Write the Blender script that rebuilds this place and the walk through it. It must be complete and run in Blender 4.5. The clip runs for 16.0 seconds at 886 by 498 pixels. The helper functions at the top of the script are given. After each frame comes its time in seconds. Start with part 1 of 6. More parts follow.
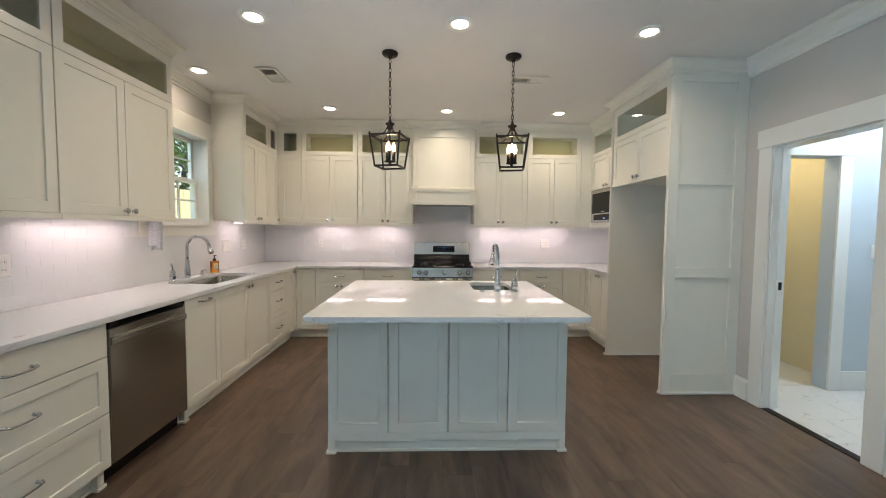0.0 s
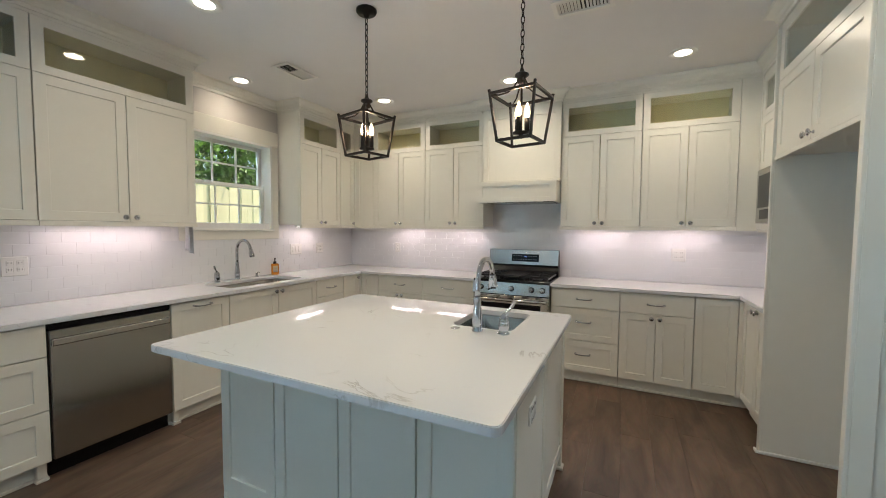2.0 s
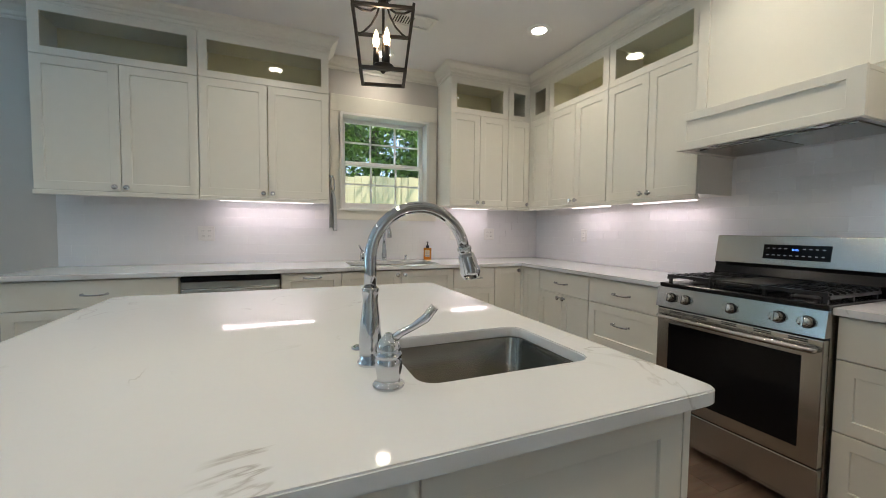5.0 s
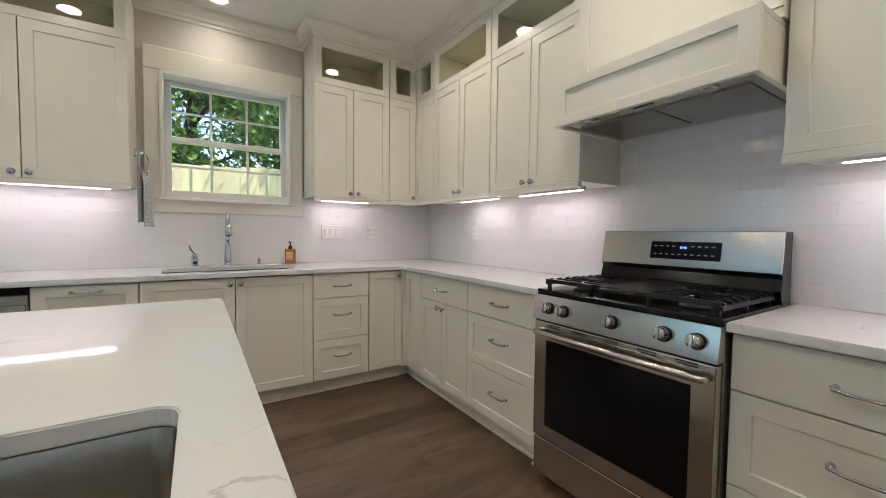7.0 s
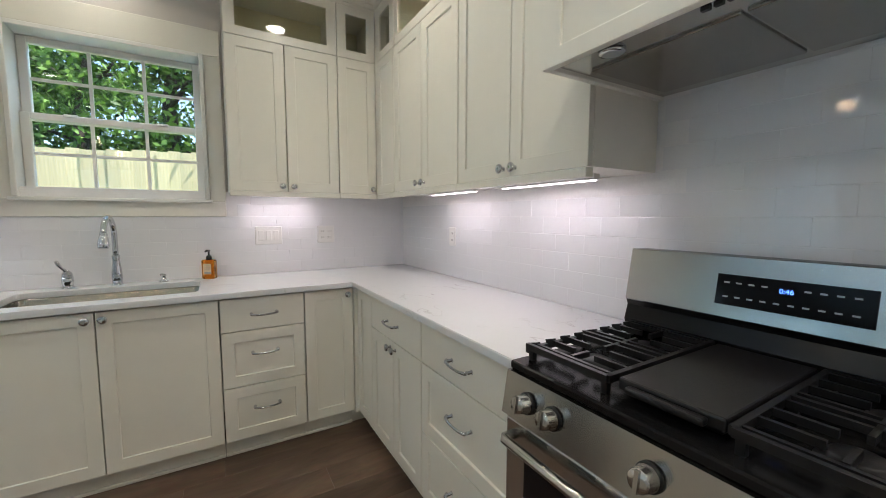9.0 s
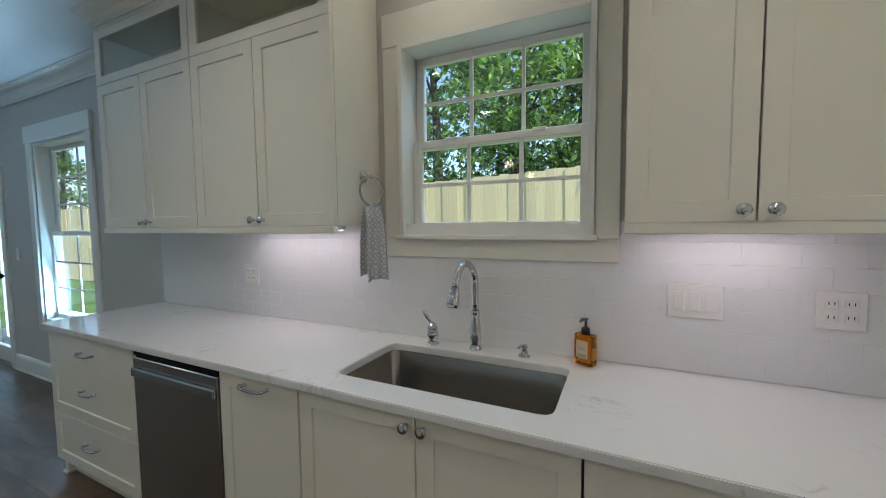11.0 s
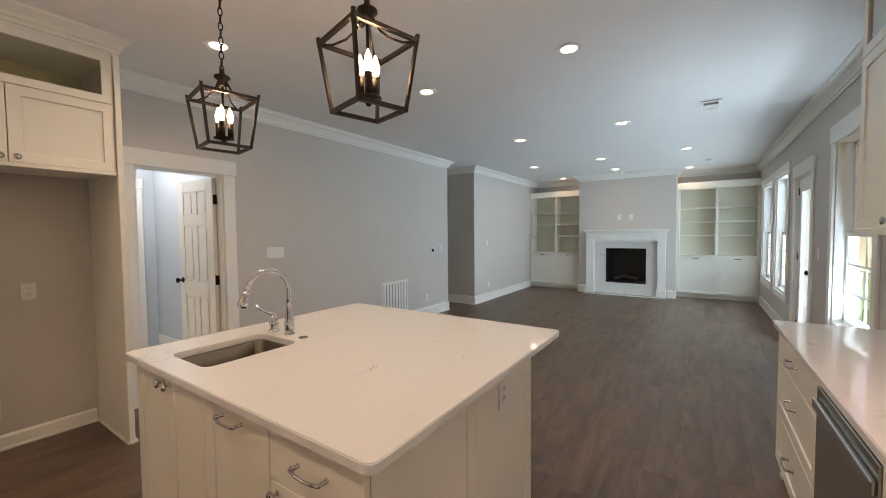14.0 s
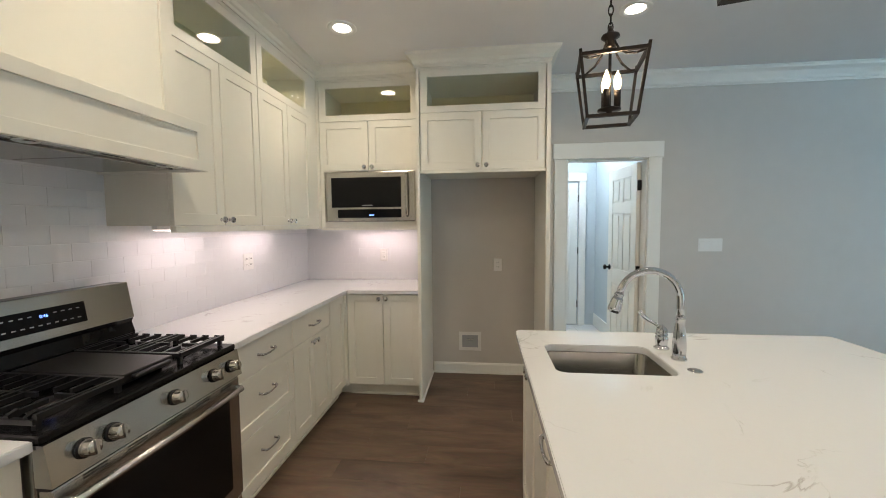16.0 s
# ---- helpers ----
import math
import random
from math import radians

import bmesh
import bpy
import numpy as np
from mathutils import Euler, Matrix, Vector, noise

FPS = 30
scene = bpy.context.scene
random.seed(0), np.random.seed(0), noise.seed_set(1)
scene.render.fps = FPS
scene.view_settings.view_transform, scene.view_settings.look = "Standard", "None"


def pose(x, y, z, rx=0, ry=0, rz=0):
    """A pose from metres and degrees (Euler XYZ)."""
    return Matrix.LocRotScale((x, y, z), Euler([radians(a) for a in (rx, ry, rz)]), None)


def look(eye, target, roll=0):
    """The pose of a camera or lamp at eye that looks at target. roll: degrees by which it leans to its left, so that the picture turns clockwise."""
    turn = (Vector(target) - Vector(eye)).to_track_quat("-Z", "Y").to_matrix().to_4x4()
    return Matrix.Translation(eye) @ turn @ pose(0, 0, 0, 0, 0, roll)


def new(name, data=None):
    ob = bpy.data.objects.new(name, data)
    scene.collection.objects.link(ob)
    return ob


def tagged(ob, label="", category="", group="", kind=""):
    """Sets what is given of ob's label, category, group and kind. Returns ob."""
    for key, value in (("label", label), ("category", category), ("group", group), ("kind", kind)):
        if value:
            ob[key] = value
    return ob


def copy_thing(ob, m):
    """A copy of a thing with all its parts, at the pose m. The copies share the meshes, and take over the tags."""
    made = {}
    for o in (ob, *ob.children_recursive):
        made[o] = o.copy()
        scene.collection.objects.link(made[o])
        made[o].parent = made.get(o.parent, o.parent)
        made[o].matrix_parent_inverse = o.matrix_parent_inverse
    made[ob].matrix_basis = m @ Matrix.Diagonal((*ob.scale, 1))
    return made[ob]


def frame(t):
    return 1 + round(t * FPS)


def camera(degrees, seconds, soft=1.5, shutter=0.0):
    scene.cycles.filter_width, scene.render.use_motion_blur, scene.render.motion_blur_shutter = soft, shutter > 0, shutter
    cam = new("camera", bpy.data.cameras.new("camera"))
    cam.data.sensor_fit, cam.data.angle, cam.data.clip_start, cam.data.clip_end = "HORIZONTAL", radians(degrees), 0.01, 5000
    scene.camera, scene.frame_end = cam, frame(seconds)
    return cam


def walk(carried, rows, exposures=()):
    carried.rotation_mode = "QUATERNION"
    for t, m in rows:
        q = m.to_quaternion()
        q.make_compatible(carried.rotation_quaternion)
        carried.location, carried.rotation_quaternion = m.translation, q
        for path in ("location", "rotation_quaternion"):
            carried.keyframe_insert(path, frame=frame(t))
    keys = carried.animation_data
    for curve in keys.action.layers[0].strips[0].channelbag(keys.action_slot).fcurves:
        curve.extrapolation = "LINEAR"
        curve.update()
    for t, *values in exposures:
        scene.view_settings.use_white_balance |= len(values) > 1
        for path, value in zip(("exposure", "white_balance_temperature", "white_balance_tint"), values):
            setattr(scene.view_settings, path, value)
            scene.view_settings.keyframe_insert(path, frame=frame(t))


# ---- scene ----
cam = camera(98.7, 16.0, 0.95)
PATH = [
    (0, (0.006, -0.019, 1.362), (0.071, 1.978, 1.257), 0.5),
    (0.5, (0.208, 0.395, 1.349), (0.124, 2.391, 1.248), 0.5),
    (1, (0.487, 0.621, 1.348), (0.195, 2.597, 1.245), 0.3),
    (1.5, (0.83, 0.856, 1.383), (0.273, 2.774, 1.272), 0.4),
    (2, (1.139, 1.063, 1.393), (0.278, 2.866, 1.289), 0.4),
    (2.5, (1.367, 1.319, 1.417), (0.232, 2.961, 1.299), 0.4),
    (3, (1.47, 1.673, 1.403), (0.108, 3.132, 1.28), 0.4),
    (3.5, (1.523, 1.983, 1.381), (-0.053, 3.207, 1.257), 0.2),
    (3.7, (1.525, 2.101, 1.366), (-0.126, 3.221, 1.233), 0.2),
    (5.8, (1.145, 2.873, 1.122), (-0.711, 3.613, 1.039), 0.8),
    (6, (1.115, 2.952, 1.12), (-0.723, 3.735, 1.038), 0.7),
    (6.5, (1.051, 3.134, 1.133), (-0.725, 4.05, 1.052), 0.8),
    (7, (1.022, 3.293, 1.158), (-0.656, 4.378, 1.075), 0.7),
    (7.5, (1.011, 3.463, 1.185), (-0.538, 4.725, 1.107), 0.6),
    (8, (0.961, 3.632, 1.195), (-0.512, 4.983, 1.115), 0.6),
    (8.2, (0.892, 3.731, 1.215), (-0.603, 5.055, 1.117), 0.4),
    (10.3, (-0.315, 4.095, 1.35), (-2.308, 3.985, 1.195), -0.2),
    (10.5, (-0.466, 4.116, 1.365), (-2.431, 3.773, 1.23), -0.3),
    (11, (-0.706, 4.041, 1.431), (-2.508, 3.182, 1.301), -0.6),
    (11.5, (-0.92, 3.865, 1.453), (-2.417, 2.545, 1.325), -0.7),
    (12, (-1.058, 3.726, 1.444), (-2.055, 1.997, 1.332), -0.6),
    (12.5, (-1.14, 3.655, 1.442), (-1.508, 1.692, 1.336), -0.7),
    (13, (-1.147, 3.757, 1.422), (-0.948, 1.769, 1.332), -0.7),
    (13.5, (-1.22, 3.915, 1.42), (-0.484, 2.058, 1.332), -0.6),
    (14, (-1.265, 3.969, 1.424), (-0.15, 2.311, 1.339), -0.5),
    (14.5, (-1.186, 3.971, 1.412), (0.262, 2.594, 1.322), -0.6),
    (15, (-1.127, 3.845, 1.396), (0.677, 2.986, 1.31), -0.7),
    (15.5, (-1.141, 3.691, 1.417), (0.846, 3.485, 1.326), -0.5),
    (16, (-1.012, 3.525, 1.424), (0.972, 3.74, 1.296), -0.5),
]
EXPOSURES = [(0.0, 1.72, 6700, 13), (3.5, 1.53, 6300, 10), (8.0, 1.65, 6150, 10), (10.5, 1.24, 5700, 4), (11.1, 1.02, 6000, 10), (11.6, 1.08, 6750, 23), (12.5, 1.18, 7300, 25), (13.5, 1.42, 8000, 27), (14.5, 1.62, 8400, 25), (15.2, 1.69, 7000, 13), (16.0, 1.73, 6700, 11)]
walk(cam, [(t, look(eye, target, roll)) for t, eye, target, roll in PATH], EXPOSURES)

# ---------- world, sun, lamps ----------
world = bpy.data.worlds.new("sky")
scene.world = world
world.use_nodes = True
sky = world.node_tree.nodes.new("ShaderNodeTexSky")
sky.sky_type, sky.sun_disc, sky.sun_elevation, sky.sun_rotation = "NISHITA", False, radians(59), radians(20)
world.node_tree.links.new(sky.outputs[0], world.node_tree.nodes["Background"].inputs[0])
world.node_tree.nodes["Background"].inputs[1].default_value = 0.15
sun = new("sun", bpy.data.lights.new("sun", "SUN"))
sun.data.energy, sun.data.angle, sun.data.color = 4.5, radians(0.5), (1.0, 0.95, 0.88)
sun.matrix_basis = look((1.6, 4.5, 8), (0, 0, 0))


def area(name, at, size, power, color, m=None, shape="DISK", size_y=None, spread=180):
    d = bpy.data.lights.new(name, "AREA")
    d.shape, d.size, d.energy, d.color, d.spread = shape, size, power, color, radians(spread)
    if size_y:
        d.size_y = size_y
    ob = new(name, d)
    ob.matrix_basis = m or pose(*at)
    return ob


CANS = [(-1.15, 2.55), (0.19, 2.57), (1.49, 2.61), (-2.02, 3.43), (-1.15, 4.42), (0.18, 4.44), (1.49, 4.45), (-0.48, 1.18), (0.83, 1.10), (-0.48, -1.06), (0.85, -1.15), (1.49, -3.42), (0.21, -3.30), (-1.08, -3.18), (1.49, -5.40), (0.20, -4.70), (-1.09, -5.35)]
WARM = (1.0, 0.87, 0.67)
for x, y in CANS:
    area("can_lamp", (x, y, 2.708), 0.13, 0.6 if x < -2 else 1.75 if y > 2 else 1.05 if y > 0 else 0.55, WARM, spread=150)
PENDANTS = [(-0.318, 3.01), (0.644, 3.015)]
for x, y in PENDANTS:
    d = bpy.data.lights.new("pendant_lamp", "POINT")
    d.energy, d.color, d.shadow_soft_size = 1.0, (1.0, 0.74, 0.48), 0.03
    new("pendant_lamp", d).location = (x, y, 2.02)
# daylight of the sky in the openings of the living room
for y0, y1, z0, z1, power in ((-2.35, -1.74, 0.2, 1.88, 7), (-5.33, -4.27, 0.56, 2.18, 13), (-3.87, -2.96, 0.56, 2.18, 15)):
    m = look((-2.435, (y0 + y1) / 2, (z0 + z1) / 2), (0, (y0 + y1) / 2, (z0 + z1) / 2))
    area("window_daylight", None, y1 - y0, power, (0.42, 0.74, 1.0), m, "RECTANGLE", z1 - z0)
# narrow lamp added behind the dining sash's bottom rail to brighten the ceiling
area("window_daylight", None, 0.84, 17, (0.42, 0.74, 1.0), look((-2.408, -0.315, 0.618), (-1.60, -0.315, 1.35)), "RECTANGLE", 0.05)
# unseen lamp added outside above the kitchen window, in place of sky light
m = look((-2.78, 3.51, 2.78), (-2.15, 3.51, 1.55))
area("window_daylight", None, 0.85, 5, (0.46, 0.76, 1.0), m, "RECTANGLE", 0.45)
# strips under the wall cabinets
STRIPS = [("y", -2.12, 2.15, 2.85), ("y", -2.12, 4.14, 4.55), ("x", 5.10, -1.50, -1.05), ("x", 5.10, -0.84, -0.34), ("x", 5.10, 0.66, 1.18), ("x", 5.10, 1.34, 1.85), ("y", 2.41, 4.2, 4.75)]
for axis, at, a, b in STRIPS:
    z = 1.404 if at < 2.1 or axis == "x" else 1.384
    m = pose(at, (a + b) / 2, z, 0, 0, 90) if axis == "y" else pose((a + b) / 2, at, z)
    area("strip_lamp", None, b - a, (b - a) * 0.64, (1.0, 0.80, 0.80), m, "RECTANGLE", 0.02)
# bluish lamp added to brighten the bathroom; no fixture is known there
area("bath_fill", (3.7, 2.55, 2.70), 0.13, 7.5, (0.72, 0.88, 1.0))
area("closet_lamp", (3.1, 3.8, 2.70), 0.13, 3.2, (1.0, 0.88, 0.62))

# ---------- own helpers ----------
def box(bm, x0, x1, y0, y1, z0, z1, b=0.0):
    v = [bm.verts.new(p) for p in ((x0, y0, z0), (x1, y0, z0), (x1, y1, z0), (x0, y1, z0), (x0, y0, z1), (x1, y0, z1), (x1, y1, z1), (x0, y1, z1))]
    f = [bm.faces.new([v[i] for i in q]) for q in ((3, 2, 1, 0), (4, 5, 6, 7), (0, 1, 5, 4), (1, 2, 6, 5), (2, 3, 7, 6), (3, 0, 4, 7))]
    if b > 0:
        edges = list({e for q in f for e in q.edges})
        bmesh.ops.bevel(bm, geom=edges, offset=b, segments=2 if b > 0.004 else 1, affect="EDGES", profile=0.5)
    return bm


def boxes(*dims, b=0.0):
    bm = bmesh.new()
    for d in dims:
        box(bm, *d, b=b)
    return bm


def tube(bm, pts, r, seg=10, cap=True):
    """A round tube along points; r may be a list."""
    pts = [Vector(p) for p in pts]
    rad = r if isinstance(r, (list, tuple)) else [r] * len(pts)
    rings, up = [], None
    for i, p in enumerate(pts):
        d = (pts[min(i + 1, len(pts) - 1)] - pts[max(i - 1, 0)]).normalized()
        if up is None:
            up = d.orthogonal().normalized()
        up = (up - d * up.dot(d)).normalized()
        side = d.cross(up)
        rings.append([bm.verts.new(p + rad[i] * (math.cos(a) * up + math.sin(a) * side)) for a in (2 * math.pi * k / seg for k in range(seg))])
    for a, c in zip(rings, rings[1:]):
        for k in range(seg):
            f = bm.faces.new((a[k], a[(k + 1) % seg], c[(k + 1) % seg], c[k]))
            f.smooth = True
    if cap:
        bm.faces.new(rings[0][::-1])
        bm.faces.new(rings[-1])
    return bm


def lathe(bm, profile, at=(0, 0, 0), axis="z", seg=20):
    """Turns (radius, height) pairs about an axis through at."""
    rings = []
    for r, h in profile:
        ring = []
        for k in range(seg):
            a = 2 * math.pi * k / seg
            c, s = r * math.cos(a), r * math.sin(a)
            p = {"z": (c, s, h), "y": (c, h, -s), "x": (h, c, s)}[axis]
            ring.append(bm.verts.new(Vector(at) + Vector(p)))
        rings.append(ring)
    for a, c in zip(rings, rings[1:]):
        for k in range(seg):
            bm.faces.new((a[k], a[(k + 1) % seg], c[(k + 1) % seg], c[k])).smooth = True
    bm.faces.new(rings[0][::-1])
    bm.faces.new(rings[-1])
    return bm


def bar(bm, p, q, w, d=None):
    """A square bar from p to q."""
    p, q, d = Vector(p), Vector(q), d or w
    n = (q - p).normalized()
    u = n.cross(Vector((0, 0, 1)) if abs(n.z) < 0.95 else Vector((0, 1, 0))).normalized()
    v = n.cross(u)
    ring = lambda c: [bm.verts.new(c + u * a * w / 2 + v * e * d / 2) for a, e in ((-1, -1), (1, -1), (1, 1), (-1, 1))]
    a, c = ring(p), ring(q)
    for k in range(4):
        bm.faces.new((a[k], a[(k + 1) % 4], c[(k + 1) % 4], c[k]))
    bm.faces.new(a[::-1])
    bm.faces.new(c)
    return bm


def sweep(bm, path, profile):
    """Runs a profile of (out, z) along a plan line with mitred corners; out is to the right of the way."""
    path = [Vector((p[0], p[1])) for p in path]
    rings = []
    for i, p in enumerate(path):
        a = (path[i] - path[i - 1]).normalized() if i else None
        c = (path[i + 1] - path[i]).normalized() if i < len(path) - 1 else None
        a, c = a or c, c or a
        na, nc = Vector((a.y, -a.x)), Vector((c.y, -c.x))
        m = (na + nc) / max(0.2, 1 + na.dot(nc))
        rings.append([bm.verts.new((p.x + m.x * o, p.y + m.y * o, z)) for o, z in profile])
    n = len(profile)
    for a, c in zip(rings, rings[1:]):
        for k in range(n):
            bm.faces.new((a[k], a[(k + 1) % n], c[(k + 1) % n], c[k]))
    bm.faces.new(rings[0][::-1])
    bm.faces.new(rings[-1])
    return bm


def mesh(name, bm, material):
    bmesh.ops.recalc_face_normals(bm, faces=bm.faces[:])
    me = bpy.data.meshes.new(name)
    bm.to_mesh(me)
    bm.free()
    me.materials.append(material)
    return me


def part(name, bm, material, parent, label=""):
    ob = new(name, mesh(name, bm, material))
    ob.parent = parent
    return tagged(ob, label)


def thing(name, label, category, m=None, group=""):
    ob = new(name)
    ob.empty_display_size = 0.05
    ob.matrix_basis = m or Matrix()
    return tagged(ob, label, category, group)


def single(name, bm, material, label, category, m=None, group=""):
    ob = new(name, mesh(name, bm, material))
    ob.matrix_basis = m or Matrix()
    return tagged(ob, label, category, group)


def setting(name, bm, material, label="", category=""):
    return tagged(new(name, mesh(name, bm, material)), label, category, kind="structure")


# ---------- materials ----------
def material(name, color, rough=0.5, metal=0.0, grain=0.0, scale=20.0, bump=0.0, bump_scale=200.0, rough_var=0.0, stretch=(1, 1, 1), random_var=0.0, coat=0.0, ior=1.5):
    """A painted, metal or stone surface: base colour with stains at two scales, uneven gloss and fine relief."""
    m = bpy.data.materials.new(name)
    m.use_nodes = True
    n, l = m.node_tree.nodes, m.node_tree.links
    p = n["Principled BSDF"]
    p.inputs["Roughness"].default_value, p.inputs["Metallic"].default_value = rough, metal
    p.inputs["Coat Weight"].default_value = coat
    p.inputs["IOR"].default_value = ior
    tc, mp = n.new("ShaderNodeTexCoord"), n.new("ShaderNodeMapping")
    mp.inputs["Scale"].default_value = stretch
    l.new(tc.outputs["Object"], mp.inputs["Vector"])
    col = n.new("ShaderNodeHueSaturation")
    col.inputs["Color"].default_value = (*color, 1)
    value = None
    if grain:
        a, c = n.new("ShaderNodeTexNoise"), n.new("ShaderNodeTexNoise")
        a.inputs["Scale"].default_value, a.inputs["Detail"].default_value = scale, 6
        c.inputs["Scale"].default_value, c.inputs["Detail"].default_value = scale * 0.12, 3
        l.new(mp.outputs["Vector"], a.inputs["Vector"]), l.new(mp.outputs["Vector"], c.inputs["Vector"])
        add = n.new("ShaderNodeMath")
        l.new(a.outputs["Fac"], add.inputs[0]), l.new(c.outputs["Fac"], add.inputs[1])
        rng = n.new("ShaderNodeMapRange")
        rng.inputs["From Min"].default_value, rng.inputs["From Max"].default_value = 0.6, 1.4
        rng.inputs["To Min"].default_value, rng.inputs["To Max"].default_value = 1 - grain, 1 + grain
        l.new(add.outputs[0], rng.inputs["Value"])
        value = rng.outputs["Result"]
        if rough_var:
            r2 = n.new("ShaderNodeMapRange")
            r2.inputs["From Min"].default_value, r2.inputs["From Max"].default_value = 0.3, 0.7
            r2.inputs["To Min"].default_value, r2.inputs["To Max"].default_value = rough - rough_var, rough + rough_var
            l.new(a.outputs["Fac"], r2.inputs["Value"]), l.new(r2.outputs["Result"], p.inputs["Roughness"])
    if random_var:
        info, rr = n.new("ShaderNodeObjectInfo"), n.new("ShaderNodeMapRange")
        rr.inputs["To Min"].default_value, rr.inputs["To Max"].default_value = 1 - random_var, 1 + random_var
        l.new(info.outputs["Random"], rr.inputs["Value"])
        if value:
            mul = n.new("ShaderNodeMath")
            mul.operation = "MULTIPLY"
            l.new(value, mul.inputs[0]), l.new(rr.outputs["Result"], mul.inputs[1])
            value = mul.outputs[0]
        else:
            value = rr.outputs["Result"]
    if value:
        l.new(value, col.inputs["Value"])
    l.new(col.outputs["Color"], p.inputs["Base Color"])
    if bump:
        b, t = n.new("ShaderNodeBump"), n.new("ShaderNodeTexNoise")
        t.inputs["Scale"].default_value, t.inputs["Detail"].default_value = bump_scale, 4
        b.inputs["Strength"].default_value, b.inputs["Distance"].default_value = bump, 0.002
        l.new(mp.outputs["Vector"], t.inputs["Vector"]), l.new(t.outputs["Fac"], b.inputs["Height"]), l.new(b.outputs["Normal"], p.inputs["Normal"])
    return m


def glow(name, color, strength):
    m = bpy.data.materials.new(name)
    m.use_nodes = True
    p = m.node_tree.nodes["Principled BSDF"]
    p.inputs["Base Color"].default_value = (0.8, 0.8, 0.8, 1)
    p.inputs["Emission Color"].default_value, p.inputs["Emission Strength"].default_value = (*color, 1), strength
    return m


def glass(name, color, rough=0.0, ior=1.45):
    m = bpy.data.materials.new(name)
    m.use_nodes = True
    p = m.node_tree.nodes["Principled BSDF"]
    p.inputs["Base Color"].default_value = (*color, 1)
    p.inputs["Roughness"].default_value, p.inputs["IOR"].default_value, p.inputs["Transmission Weight"].default_value = rough, ior, 1
    return m


def wood_floor():
    """Dark brown plank: long grain along y, tone by plank."""
    m = material("dark_plank", (0.070, 0.047, 0.035), 0.34, grain=0.0)
    n, l = m.node_tree.nodes, m.node_tree.links
    p = n["Principled BSDF"]
    tc, info = n.new("ShaderNodeTexCoord"), n.new("ShaderNodeObjectInfo")
    off = n.new("ShaderNodeVectorMath")
    off.operation = "MULTIPLY_ADD"
    off.inputs[1].default_value = (1, 1, 1)
    sc = n.new("ShaderNodeVectorMath")
    sc.operation = "SCALE"
    sc.inputs[0].default_value = (17, 31, 7)
    l.new(info.outputs["Random"], sc.inputs["Scale"])
    l.new(tc.outputs["Object"], off.inputs[0]), l.new(sc.outputs[0], off.inputs[2])
    mp = n.new("ShaderNodeMapping")
    mp.inputs["Scale"].default_value = (5, 1.1, 1)
    l.new(off.outputs[0], mp.inputs["Vector"])
    a, c = n.new("ShaderNodeTexNoise"), n.new("ShaderNodeTexNoise")
    a.inputs["Scale"].default_value, a.inputs["Detail"].default_value, a.inputs["Roughness"].default_value = 1.6, 8, 0.62
    a.inputs["Distortion"].default_value = 0.6
    c.inputs["Scale"].default_value, c.inputs["Detail"].default_value = 14, 5
    l.new(mp.outputs[0], a.inputs["Vector"]), l.new(mp.outputs[0], c.inputs["Vector"])
    ramp = n.new("ShaderNodeValToRGB")
    e = ramp.color_ramp.elements
    e[0].position, e[0].color = 0.33, (0.066, 0.041, 0.028, 1)
    e[1].position, e[1].color = 0.68, (0.168, 0.110, 0.077, 1)
    l.new(a.outputs["Fac"], ramp.inputs["Fac"])
    mix = n.new("ShaderNodeMix")
    mix.data_type, mix.blend_type = "RGBA", "OVERLAY"
    mix.inputs[0].default_value = 0.25
    l.new(ramp.outputs["Color"], mix.inputs[6]), l.new(c.outputs["Color"], mix.inputs[7])
    hsv, rr = n.new("ShaderNodeHueSaturation"), n.new("ShaderNodeMapRange")
    rr.inputs["To Min"].default_value, rr.inputs["To Max"].default_value = 0.88, 1.13
    l.new(info.outputs["Random"], rr.inputs["Value"]), l.new(rr.outputs[0], hsv.inputs["Value"]), l.new(mix.outputs[2], hsv.inputs["Color"])
    l.new(hsv.outputs["Color"], p.inputs["Base Color"])
    b, r2 = n.new("ShaderNodeBump"), n.new("ShaderNodeMapRange")
    b.inputs["Strength"].default_value, b.inputs["Distance"].default_value = 0.25, 0.001
    l.new(a.outputs["Fac"], b.inputs["Height"]), l.new(b.outputs["Normal"], p.inputs["Normal"])
    r2.inputs["To Min"].default_value, r2.inputs["To Max"].default_value = 0.30, 0.46
    l.new(c.outputs["Fac"], r2.inputs["Value"]), l.new(r2.outputs[0], p.inputs["Roughness"])
    return m


